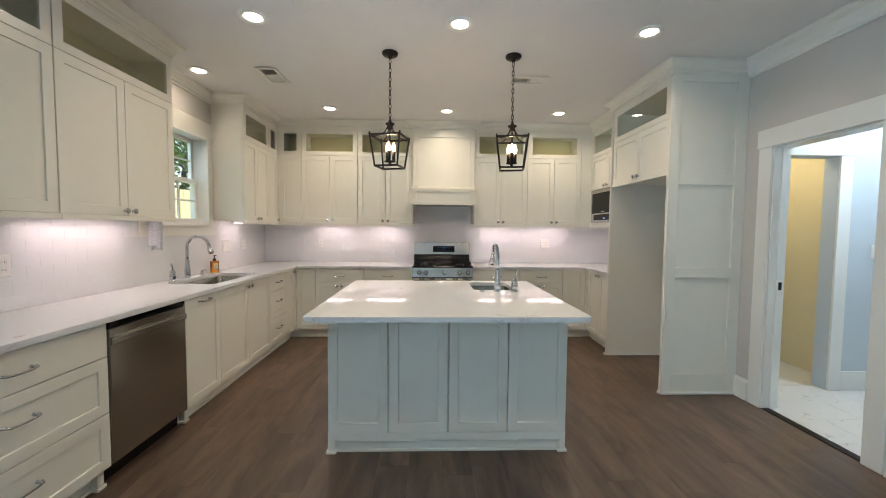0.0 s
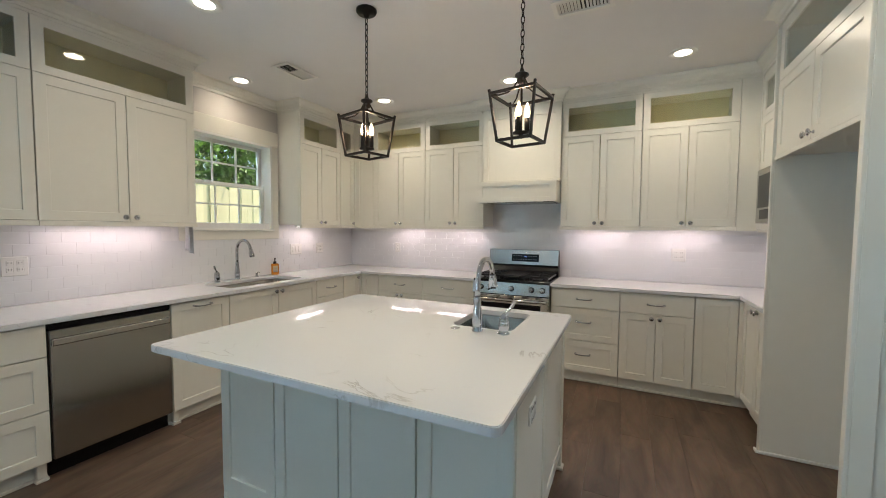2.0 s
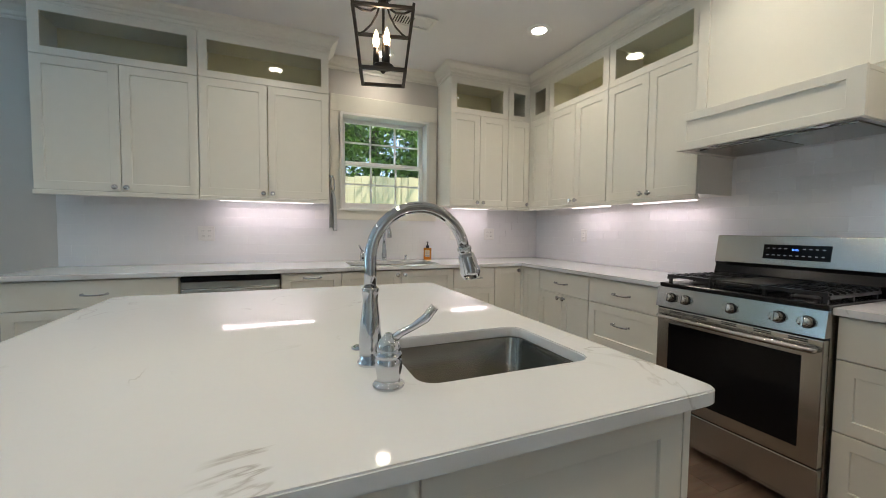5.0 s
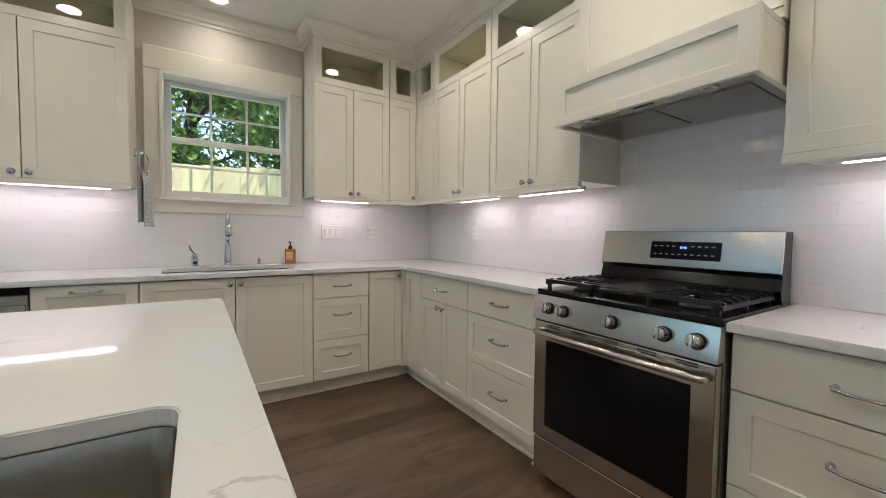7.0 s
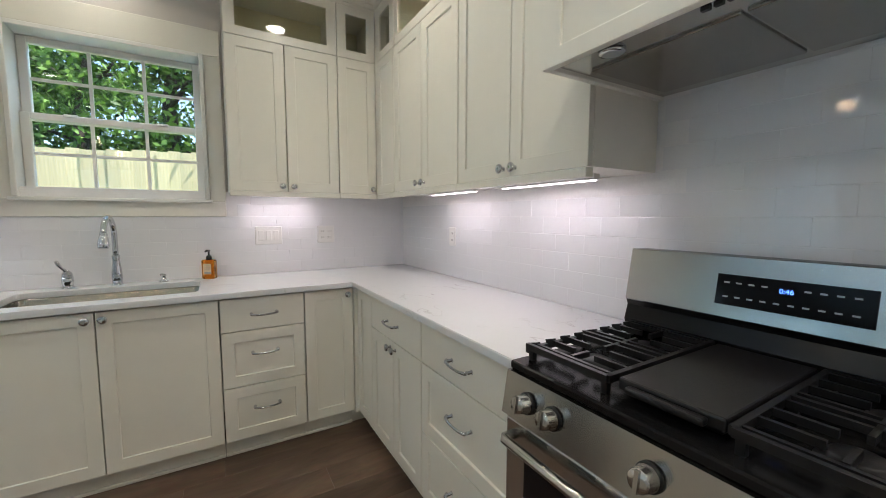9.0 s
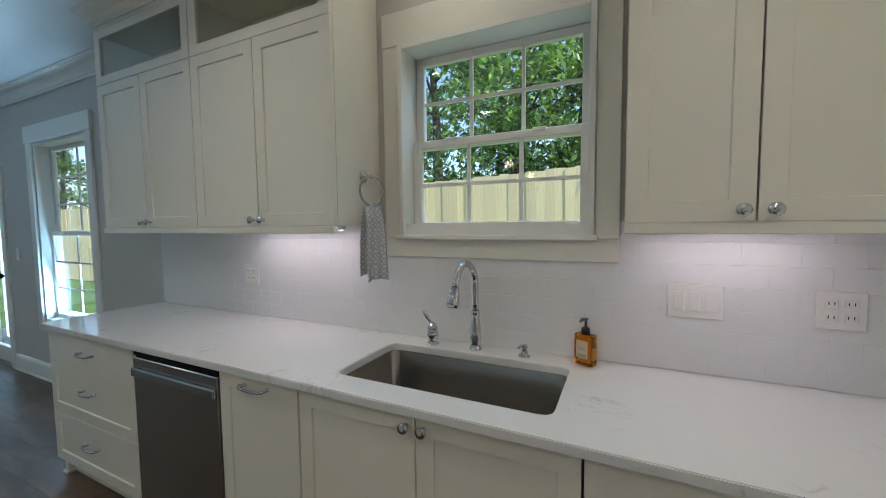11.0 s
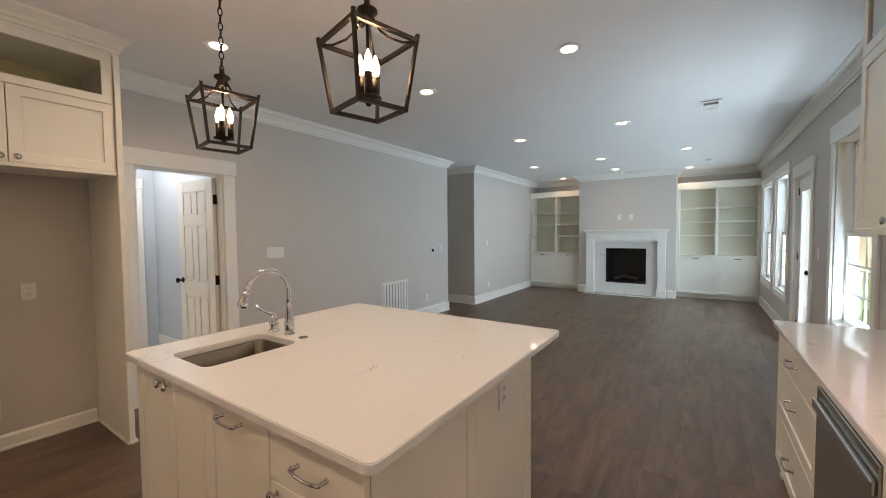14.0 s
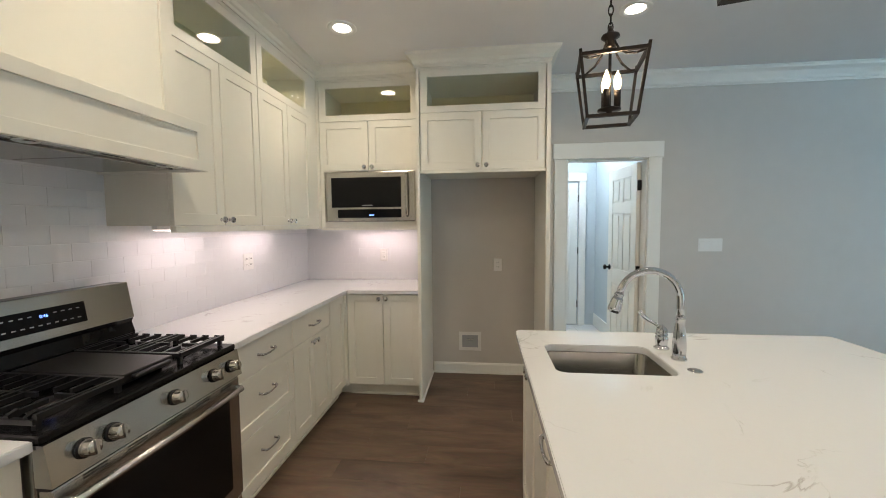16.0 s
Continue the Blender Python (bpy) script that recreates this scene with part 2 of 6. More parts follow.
def quartz(name, base, vein, amount):
    """White stone with thin, broken grey veins."""
    m = material(name, base, 0.055)
    n, l = m.node_tree.nodes, m.node_tree.links
    p = n["Principled BSDF"]
    tc = n.new("ShaderNodeTexCoord")
    w, big, fine = n.new("ShaderNodeTexNoise"), n.new("ShaderNodeTexNoise"), n.new("ShaderNodeTexNoise")
    w.inputs["Scale"].default_value, w.inputs["Detail"].default_value, w.inputs["Distortion"].default_value = 2.6, 7, 1.6
    big.inputs["Scale"].default_value, big.inputs["Detail"].default_value = 3.7, 2
    fine.inputs["Scale"].default_value, fine.inputs["Detail"].default_value = 90, 3
    for t in (w, big, fine):
        l.new(tc.outputs["Object"], t.inputs["Vector"])
    band, cut, mul, mul2 = n.new("ShaderNodeValToRGB"), n.new("ShaderNodeMapRange"), n.new("ShaderNodeMath"), n.new("ShaderNodeMath")
    e = band.color_ramp.elements
    e[0].position, e[0].color = 0.490, (0, 0, 0, 1)
    e[1].position, e[1].color = 0.510, (0, 0, 0, 1)
    mid = band.color_ramp.elements.new(0.5)
    mid.color = (1, 1, 1, 1)
    cut.inputs["From Min"].default_value, cut.inputs["From Max"].default_value = 0.53, 0.66
    mul.operation = mul2.operation = "MULTIPLY"
    mul2.inputs[1].default_value = amount
    l.new(w.outputs["Fac"], band.inputs["Fac"]), l.new(big.outputs["Fac"], cut.inputs["Value"])
    l.new(band.outputs["Color"], mul.inputs[0]), l.new(cut.outputs[0], mul.inputs[1]), l.new(mul.outputs[0], mul2.inputs[0])
    mix, mix2 = n.new("ShaderNodeMix"), n.new("ShaderNodeMix")
    mix.data_type = mix2.data_type = "RGBA"
    mix.inputs[6].default_value, mix.inputs[7].default_value = (*base, 1), (*vein, 1)
    l.new(mul2.outputs[0], mix.inputs[0])
    mix2.inputs[0].default_value, mix2.blend_type = 0.05, "OVERLAY"
    l.new(mix.outputs[2], mix2.inputs[6]), l.new(fine.outputs["Color"], mix2.inputs[7]), l.new(mix2.outputs[2], p.inputs["Base Color"])
    return m


def wipe(name, color, rough):
    """Brushed steel: streaks along the object's x."""
    return material(name, color, rough, 1.0, grain=0.012, scale=60, rough_var=0.012, stretch=(0.05, 1, 4))


WALL = material("grey_wall_paint", (0.575, 0.543, 0.508), 0.65, grain=0.025, scale=9, bump=0.10, bump_scale=260)
BATH_WALL = material("blue_grey_wall_paint", (0.54, 0.60, 0.64), 0.65, grain=0.025, scale=9, bump=0.10, bump_scale=260)
CREAM_WALL = material("cream_wall_paint", (0.72, 0.64, 0.42), 0.65, grain=0.025, scale=9, bump=0.10, bump_scale=260)
CEILING = material("ceiling_paint", (0.78, 0.77, 0.76), 0.75, grain=0.02, scale=6, bump=0.14, bump_scale=180)
TRIM = material("white_trim_paint", (0.80, 0.79, 0.75), 0.35, grain=0.02, scale=12, bump=0.04, bump_scale=120)
CABINET = material("cream_cabinet_paint", (0.78, 0.758, 0.68), 0.30, grain=0.018, scale=14, bump=0.03, bump_scale=150, rough_var=0.02)
# cream paint with the bookcase insides' warm lamp light put into the colour
WARM_LIT_SHELF = material("warm_lit_shelf_paint", (0.78, 0.76, 0.64), 0.45, grain=0.02, scale=12)
INSIDE = material("cabinet_inside", (0.74, 0.70, 0.48), 0.5, grain=0.03, scale=10)
TILE = material("white_glazed_tile", (0.77, 0.77, 0.785), 0.08, grain=0.006, scale=25, bump=0.04, bump_scale=25, random_var=0.004)
GROUT = material("pale_grout", (0.78, 0.77, 0.77), 0.6, grain=0.05, scale=120)
QUARTZ = quartz("white_quartz", (0.70, 0.71, 0.725), (0.36, 0.35, 0.34), 0.7)
MARBLE_FLOOR = quartz("marble_tile", (0.66, 0.66, 0.65), (0.30, 0.31, 0.33), 1.0)
PLANK = wood_floor()
STEEL = wipe("brushed_steel", (0.50, 0.485, 0.46), 0.20)
DARK_STEEL = wipe("dark_brushed_steel", (0.42, 0.41, 0.38), 0.20)
SINK_STEEL = wipe("satin_sink_steel", (0.34, 0.325, 0.295), 0.19)
CHROME = material("polished_chrome", (0.58, 0.59, 0.61), 0.05, 1.0, grain=0.02, scale=30)
BLACK_IRON = material("black_cast_iron", (0.007, 0.007, 0.008), 0.36, grain=0.2, scale=60, bump=0.2, bump_scale=300, ior=1.45)
BLACK_GLASS = material("black_glass", (0.006, 0.006, 0.007), 0.06, grain=0.05, scale=5, ior=1.28)
BLACK_ENAMEL = material("black_enamel", (0.008, 0.008, 0.009), 0.2, grain=0.1, scale=20, ior=1.33)
BRONZE = material("dark_bronze_metal", (0.022, 0.017, 0.014), 0.45, 0.6, grain=0.15, scale=50, bump=0.1, bump_scale=200)
PLASTIC = material("white_plastic", (0.78, 0.77, 0.75), 0.3, grain=0.01, scale=20)
DARK_HOLE = material("dark_slot", (0.02, 0.02, 0.02), 0.8, grain=0.1, scale=40)
# print marks, and flat shade in the grille gaps and the water box
GREY_TEXT_AND_SHADE = material("grey_print_and_shade", (0.35, 0.36, 0.38), 0.5, grain=0.02, scale=60)
PANE = glass("window_glass", (1, 1, 1))
CAB_PANE = glass("cabinet_glass", (0.93, 0.94, 0.87), 0.02)
CAN_GLOW = glow("can_light_glow", (1.0, 0.92, 0.80), 4.5)
LED_GLOW = glow("led_strip_glow", (1.0, 0.86, 0.86), 2.2)
BULB_GLOW = glow("candle_bulb_glow", (1.0, 0.68, 0.36), 4.5)
BLUE_GLOW = glow("blue_display", (0.05, 0.20, 1.0), 1.4)

# ---------- plan (metres) ----------
WL, WR, WB, WF, CEIL = -2.27, 2.57, 5.26, -5.97, 2.72
HALL_X, WR2, HALL_Y0, HALL_Y1 = 3.75, 2.40, -2.59, -1.89
UPL, UPB, BASEL, BASEB = -1.94, 4.912, -1.656, 4.665
TOP = 0.90


def wall_panel(name, horizontal, at, thick, a0, a1, openings, mat=WALL, label="grey painted plaster wall"):
    """A wall along x (horizontal) or y, from a0 to a1, with openings (u0, u1, z0, z1) cut through."""
    bm = bmesh.new()
    lo, hi = sorted((at, at + thick))
    def piece(u0, u1, z0, z1):
        if u1 - u0 > 1e-4 and z1 - z0 > 1e-4:
            box(bm, *((u0, u1, lo, hi) if horizontal else (lo, hi, u0, u1)), z0, z1)
    u = a0
    for o0, o1, z0, z1 in sorted(openings):
        piece(u, o0, 0, CEIL)
        piece(o0, o1, 0, z0)
        piece(o0, o1, z1, CEIL)
        u = o1
    piece(u, a1, 0, CEIL)
    return setting(name, bm, mat, label, "wall")


KWIN = (3.085, 3.94, 1.37, 2.25)
DWIN = (-0.82, 0.17, 0.56, 2.20)
PDOOR = (-2.47, -1.62, 0.0, 2.06)
LWIN = [(-5.36, -4.24, 0.52, 2.22), (-3.90, -2.93, 0.52, 2.22)]
BDOOR = (2.08, 2.78, 0.0, 2.0)
wall_panel("wall_window_side", False, WL, -0.16, WF - 0.16, WB + 0.16, [KWIN, DWIN, PDOOR, *LWIN])
wall_panel("wall_right", False, WR, 0.12, HALL_Y1, WB + 0.16, [BDOOR])
wall_panel("wall_range", True, WB, 0.16, WL, WR, [])
wall_panel("wall_hall_near", True, HALL_Y1, 0.12, WR + 0.12, HALL_X, [])
wall_panel("wall_hall_end", False, HALL_X, 0.12, HALL_Y0 - 0.12, HALL_Y1 + 0.12, [])
wall_panel("wall_hall_far", True, HALL_Y0, -0.12, WR2, HALL_X, [])
wall_panel("wall_living_right", False, WR2, 0.12, WF, HALL_Y0 - 0.12, [])
wall_panel("wall_fireplace", True, WF, -0.16, WL, WR2 + 0.12, [])
setting("wall_chimney_breast", boxes((-0.865, -0.345, WF, -5.35, 0, CEIL), (0.535, 1.095, WF, -5.35, 0, CEIL), (-0.345, 0.535, WF, -5.35, 1.065, CEIL), (-0.345, 0.535, WF, -5.35, 0, 0.25)), WALL, "grey painted chimney breast", "wall")
setting("ceiling", boxes((WL - 0.16, 6.5, WF - 0.16, WB + 0.16, CEIL, CEIL + 0.2)), CEILING, "pale grey painted flat ceiling", "ceiling")
floor = setting("floor", boxes((WL, WR, HALL_Y0, WB, -0.12, -0.012), (WR, HALL_X, HALL_Y0, HALL_Y1, -0.12, -0.012), (WL, WR2, WF, HALL_Y0, -0.12, -0.012)), DARK_HOLE, "dark brown wood-look plank floor", "floor")

# mouldings
CROWN = [(0, 2.595), (0.012, 2.595), (0.012, 2.612), (0.022, 2.620), (0.03, 2.640), (0.055, 2.675), (0.085, 2.692), (0.09, 2.706), (0.10, 2.710), (0.10, 2.719), (0, 2.719)]
CABCROWN = [(-0.02, 2.620), (0.006, 2.620), (0.006, 2.642), (0.016, 2.650), (0.022, 2.670), (0.05, 2.692), (0.062, 2.700), (0.068, 2.719), (-0.02, 2.719)]
ROOM = [(WR, 3.03), (WR, HALL_Y1), (HALL_X, HALL_Y1), (HALL_X, HALL_Y0), (WR2, HALL_Y0), (WR2, WF), (1.095, WF), (1.095, -5.35), (-0.865, -5.35), (-0.865, WF), (WL, WF), (WL, 1.12)]
setting("crown_moulding", sweep(bmesh.new(), ROOM, CROWN), TRIM, "white painted stepped crown moulding", "trim")
CABLINE = [(WL, 1.13), (UPL, 1.13), (UPL, 2.965), (WL + 0.004, 2.965), (WL + 0.004, 4.035), (UPL, 4.035), (UPL, UPB), (-0.245, UPB), (-0.245, 4.86), (0.572, 4.86), (0.572, UPB), (2.09, UPB), (2.09, 4.05), (1.94, 4.05), (1.94, 3.03), (WR, 3.03)]
setting("crown_cabinet", sweep(bmesh.new(), CABLINE, CABCROWN), CABINET, "cream painted crown moulding over the cabinets", "trim")
BASEBOARD = [(0, 0), (0.022, 0), (0.022, 0.012), (0.016, 0.02), (0.016, 0.135), (0.012, 0.15), (0.006, 0.162), (0, 0.165)]
for k, run in enumerate(([(WR, 3.03), (WR, 2.90)], [(WR, 1.96), (WR, HALL_Y1), (HALL_X, HALL_Y1)], [(HALL_X, HALL_Y1), (HALL_X, HALL_Y0), (WR2, HALL_Y0), (WR2, -5.53)],
                         [(WL, -5.53), (WL, -2.57)], [(WL, -1.52), (WL, 1.10)], [(1.095, -5.53), (1.095, -5.35), (0.92, -5.35)], [(-0.73, -5.35), (-0.865, -5.35), (-0.865, -5.53)])):
    setting("baseboard", sweep(bmesh.new(), run, BASEBOARD), TRIM, "tall white painted baseboard", "baseboard")


def casing(name, wall_x, side, y0, y1, z0, z1, head=0.15, w=0.09, sill=True, over=0.012, mat=None):
    """Flat boards round an opening in a wall along y; side is the way into the room."""
    t = 0.02
    xs = sorted((wall_x, wall_x + side * t))
    xs2 = sorted((wall_x, wall_x + side * (t + 0.006)))
    bm = boxes((*xs, y0 - w, y0, z0, z1), (*xs, y1, y1 + w, z0, z1), b=0.003)
    box(bm, *xs2, y0 - w - over, y1 + w + over, z1, z1 + head, b=0.003)
    if sill:
        box(bm, *xs, y0 - w, y1 + w, z0 - 0.09, z0, b=0.003)
    return setting(name, bm, mat or TRIM, "flat white painted casing boards" if mat is None else "flat cream painted casing boards", "trim")


casing("trim_kitchen_window", WL, 1, *KWIN, w=0.085, head=0.15, over=0.0, mat=CABINET)
bm = bmesh.new()
y0, y1, z0, z1 = KWIN
xa, xb = WL - 0.02, WL + 0.034
box(bm, xa, xb, y0 + 0.001, y0 + 0.024, z0 + 0.014, z1 - 0.001, b=0.003)
box(bm, xa, xb, y1 - 0.024, y1 - 0.001, z0 + 0.014, z1 - 0.001, b=0.003)
box(bm, xa, xb, y0 + 0.024, y1 - 0.024, z1 - 0.024, z1 - 0.001, b=0.003)
box(bm, xa, xb + 0.014, y0 - 0.012, y1 + 0.012, z0 - 0.006, z0 + 0.013, b=0.003)
setting("trim_window_stop", bm, TRIM, "slim white frame and stool round the window", "trim")
casing("trim_dining_window", WL, 1, *DWIN[:2], *DWIN[2:])
casing("trim_patio_door", WL, 1, *PDOOR[:2], 0, PDOOR[3], sill=False)
casing("trim_living_window", WL, 1, *LWIN[0][:2], *LWIN[0][2:], head=0.12)
casing("trim_living_window", WL, 1, *LWIN[1][:2], *LWIN[1][2:], head=0.12)
casing("trim_bath_door", WR, -1, *BDOOR[:2], 0, BDOOR[3], w=0.11, head=0.138, sill=False)


def sash_window(name, y0, y1, z0, z1, cols, rows, label):
    """Double-hung window set back in the wall: jamb, two sashes with glazing bars and panes."""
    xo, xi = WL - 0.155, WL - 0.001
    win = tagged(new(name), label, "window", kind="structure")
    j = 0.022
    part("window_frame", boxes((xo, xi, y0 + .001, y0 + j, z0 + .001, z1 - .001), (xo, xi, y1 - j, y1 - .001, z0 + .001, z1 - .001), (xo, xi, y0 + j, y1 - j, z1 - j, z1 - .001), b=0.002), TRIM, win)
    part("window_sill", boxes((xo, xi, y0 + j, y1 - j, z0 + .001, z0 + 0.03), b=0.003), TRIM, win)
    mid = (z0 + z1) / 2
    s = 0.04
    for k, (a, c, x) in enumerate(((z0 + 0.031, mid + 0.018, WL - 0.105), (mid - 0.018, z1 - j - .001, WL - 0.142))):
        a0, a1 = y0 + j + 0.001, y1 - j - 0.001
        sash = part("sash", boxes((x, x + 0.034, a0, a0 + s, a, c), (x, x + 0.034, a1 - s, a1, a, c), (x, x + 0.034, a0 + s, a1 - s, a, a + s), (x, x + 0.034, a0 + s, a1 - s, c - s + 0.005, c), b=0.003), TRIM, win, "white vinyl sash")
        ga0, ga1, gz0, gz1 = a0 + s, a1 - s, a + s, c - s + 0.005
        for i in range(1, cols):
            y = ga0 + (ga1 - ga0) * i / cols
            part("glazing_bar", boxes((x + 0.010, x + 0.024, y - 0.008, y + 0.008, gz0, gz1)), TRIM, sash)
        for i in range(1, rows):
            z = gz0 + (gz1 - gz0) * i / rows
            part("glazing_bar", boxes((x + 0.011, x + 0.023, ga0, ga1, z - 0.008, z + 0.008)), TRIM, sash)
        pane = part("pane", boxes((x + 0.015, x + 0.019, ga0 - .005, ga1 + .005, gz0 - .005, gz1 + .005)), PANE, sash)
        pane.visible_shadow = False
        if k == 0:
            for f in (0.25, 0.75):
                y = a0 + (a1 - a0) * f
                part("sash_lock", boxes((x + 0.034, x + 0.045, y - 0.03, y + 0.03, c - 0.012, c + 0.004), b=0.003), TRIM, sash)
    return win


sash_window("window_1", *KWIN, 3, 2, "white double-hung window with glazing bars over the sink")
sash_window("window_2", *DWIN, 2, 3, "tall white double-hung window with glazing bars")
sash_window("window_3", *LWIN[1], 2, 3, "tall white double-hung living room window")
sash_window("window_4", *LWIN[0], 2, 3, "tall white double-hung living room window")

# ---------- cabinets ----------
def skin(bm, rings, close=True):
    """Joins loops of four points into one skin; the first and last are capped."""
    vs = [[bm.verts.new(p) for p in r] for r in rings]
    for a, c in zip(vs, vs[1:]):
        for k in range(4):
            bm.faces.new((a[k], a[(k + 1) % 4], c[(k + 1) % 4], c[k]))
    if close:
        bm.faces.new(vs[0][::-1]), bm.faces.new(vs[-1])
    else:
        for k in range(4):
            bm.faces.new((vs[-1][k], vs[-1][(k + 1) % 4], vs[0][(k + 1) % 4], vs[0][k]))
    return bm


def loop4(x0, x1, z0, z1, y, inset=0.0, inz=None):
    inz = inset if inz is None else inz
    return [(x0 + inset, y, z0 + inz), (x1 - inset, y, z0 + inz), (x1 - inset, y, z1 - inz), (x0 + inset, y, z1 - inz)]


def shaker(bm, x0, x1, z0, z1, y=0.0, t=0.02, rail=0.057, rec=0.008):
    """A framed door or drawer front with a recessed panel, in one skin; y is its front."""
    r = min(rail, (z1 - z0) * 0.28)
    e = 0.0015
    return skin(bm, [loop4(x0, x1, z0, z1, y + t), loop4(x0, x1, z0, z1, y + e), loop4(x0, x1, z0, z1, y, e), loop4(x0, x1, z0, z1, y, rail - e, r - e), loop4(x0, x1, z0, z1, y + e, rail, r), loop4(x0, x1, z0, z1, y + rec, rail + e, r + e)])


def open_frame(bm, x0, x1, z0, z1, y, t, rail, r):
    """A flat frame with a hole, in one skin."""
    e = 0.0015
    return skin(bm, [loop4(x0, x1, z0, z1, y + t), loop4(x0, x1, z0, z1, y + e), loop4(x0, x1, z0, z1, y, e), loop4(x0, x1, z0, z1, y, rail - e, r - e), loop4(x0, x1, z0, z1, y + e, rail, r), loop4(x0, x1, z0, z1, y + t, rail, r)], False)


def add_knob(parent, x, z, y=0.0):
    part("knob", lathe(bmesh.new(), [(0.009, 0), (0.009, -0.003), (0.005, -0.005), (0.005, -0.014), (0.014, -0.017), (0.018, -0.021), (0.018, -0.026), (0.012, -0.030), (0.004, -0.031)], (x, y, z), "y", 14), CHROME, parent, "chrome knob")


def add_pull(parent, x, z, y=0.0, w=0.13):
    bm = bmesh.new()
    h = w / 2
    tube(bm, [(x - h, y - 0.018, z + 0.004), (x - h * 0.92, y - 0.028, z), (x - h * 0.5, y - 0.032, z - 0.003), (x, y - 0.033, z - 0.004), (x + h * 0.5, y - 0.032, z - 0.003), (x + h * 0.92, y - 0.028, z), (x + h, y - 0.018, z + 0.004)], [0.006, 0.006, 0.005, 0.0045, 0.005, 0.006, 0.006], 8)
    for s in (-1, 1):
        tube(bm, [(x + s * h * 0.93, y, z), (x + s * h * 0.93, y - 0.003, z), (x + s * h * 0.93, y - 0.028, z)], [0.009, 0.006, 0.006], 8)
    part("handle", bm, CHROME, parent, "arched chrome bar handle")


BZ0, BZ1 = 0.11, 0.862
G = 0.0025


def base_cabinet(w, layout, m, depth=0.58, label="", group="base cabinets", feet=(), sink=False):
    """layout: 'drawers', 'drawer_doors', 'doors', 'pullout', 'blank', 'knobbed'."""
    c = thing("base_cabinet", label, "cabinet", m, group)
    part("body", boxes((0.001, w - 0.001, 0.0215, depth, 0.10, 0.60 if sink else 0.865)), CABINET, c)
    part("toe_kick", boxes((0.0, w, 0.075, 0.09, 0, 0.10), (0.0, w, 0.062, 0.075, 0, 0.016), b=0.002), CABINET, c)
    for x in feet:
        part("foot", boxes((x, x + 0.04, 0.03, 0.07, 0.018, 0.10), (x - 0.008, x + 0.048, 0.022, 0.078, 0, 0.018), b=0.004), CABINET, c)
    a, b = G, w - G
    if layout == "drawers":
        for z0, z1, h in ((0.692, BZ1, 0.775), (0.397, 0.687, 0.57), (BZ0, 0.392, 0.275)):
            d = part("drawer_front", shaker(bmesh.new(), a, b, z0, z1) if z1 - z0 > 0.2 else boxes((a, b, 0, 0.02, z0, z1), b=0.0015), CABINET, c)
            add_pull(d, w / 2, h)
    elif layout == "drawer_doors":
        d = part("drawer_front", boxes((a, b, 0, 0.02, 0.692, BZ1), b=0.0015), CABINET, c)
        add_pull(d, w / 2, 0.775)
        for x0, x1, k in ((a, w / 2 - G, w / 2 - 0.03), (w / 2 + G, b, w / 2 + 0.03)):
            d = part("door", shaker(bmesh.new(), x0, x1, BZ0, 0.687), CABINET, c)
            add_knob(d, k, 0.655)
    elif layout == "doors":
        for x0, x1, k in ((a, w / 2 - G, w / 2 - 0.03), (w / 2 + G, b, w / 2 + 0.03)):
            d = part("door", shaker(bmesh.new(), x0, x1, BZ0, BZ1), CABINET, c)
            add_knob(d, k, 0.828)
    elif layout == "pullout":
        d = part("door", shaker(bmesh.new(), a, b, BZ0, BZ1), CABINET, c)
        add_pull(d, w / 2, 0.828)
    else:
        d = part("door", shaker(bmesh.new(), a, b, BZ0, BZ1), CABINET, c)
        if layout == "knobbed":
            add_knob(d, w - 0.035, 0.828)
    return c


def left(y):
    return pose(BASEL, y, 0, 0, 0, 90)


base_cabinet(0.868, "drawers", left(1.10), label="cream shaker base cabinet with three drawers beside the dishwasher", feet=(0.0, 0.815))
base_cabinet(0.425, "pullout", left(2.592), label="cream shaker pull-out cabinet between dishwasher and sink", feet=(0.012,))
base_cabinet(0.94, "doors", left(3.019), label="cream shaker sink base cabinet with two doors", sink=True)
base_cabinet(0.406, "drawers", left(3.961), label="narrow cream base cabinet with three drawers")
base_cabinet(0.275, "knobbed", left(4.369), label="narrow cream corner base cabinet with one door")
base_cabinet(0.235, "blank", pose(-1.635, BASEB, 0), label="narrow cream corner base cabinet with one plain door")
base_cabinet(0.58, "drawer_doors", pose(-1.40, BASEB, 0), label="cream base cabinet with a drawer over two doors")
base_cabinet(0.595, "drawers", pose(-0.818, BASEB, 0), label="cream base cabinet with three drawers beside the range", feet=(0.53,))
base_cabinet(0.58, "drawers", pose(0.535, BASEB, 0), label="cream base cabinet with three drawers beside the range", feet=(0.012,))
base_cabinet(0.545, "drawer_doors", pose(1.117, BASEB, 0), label="cream base cabinet with a drawer over two doors")
base_cabinet(0.285, "blank", pose(1.664, BASEB, 0), label="narrow cream corner base cabinet with one plain door")
c = base_cabinet(0.60, "doors", pose(1.975, 4.645, 0, 0, 0, -90), depth=0.57, label="cream two-door base cabinet beside the refrigerator space")


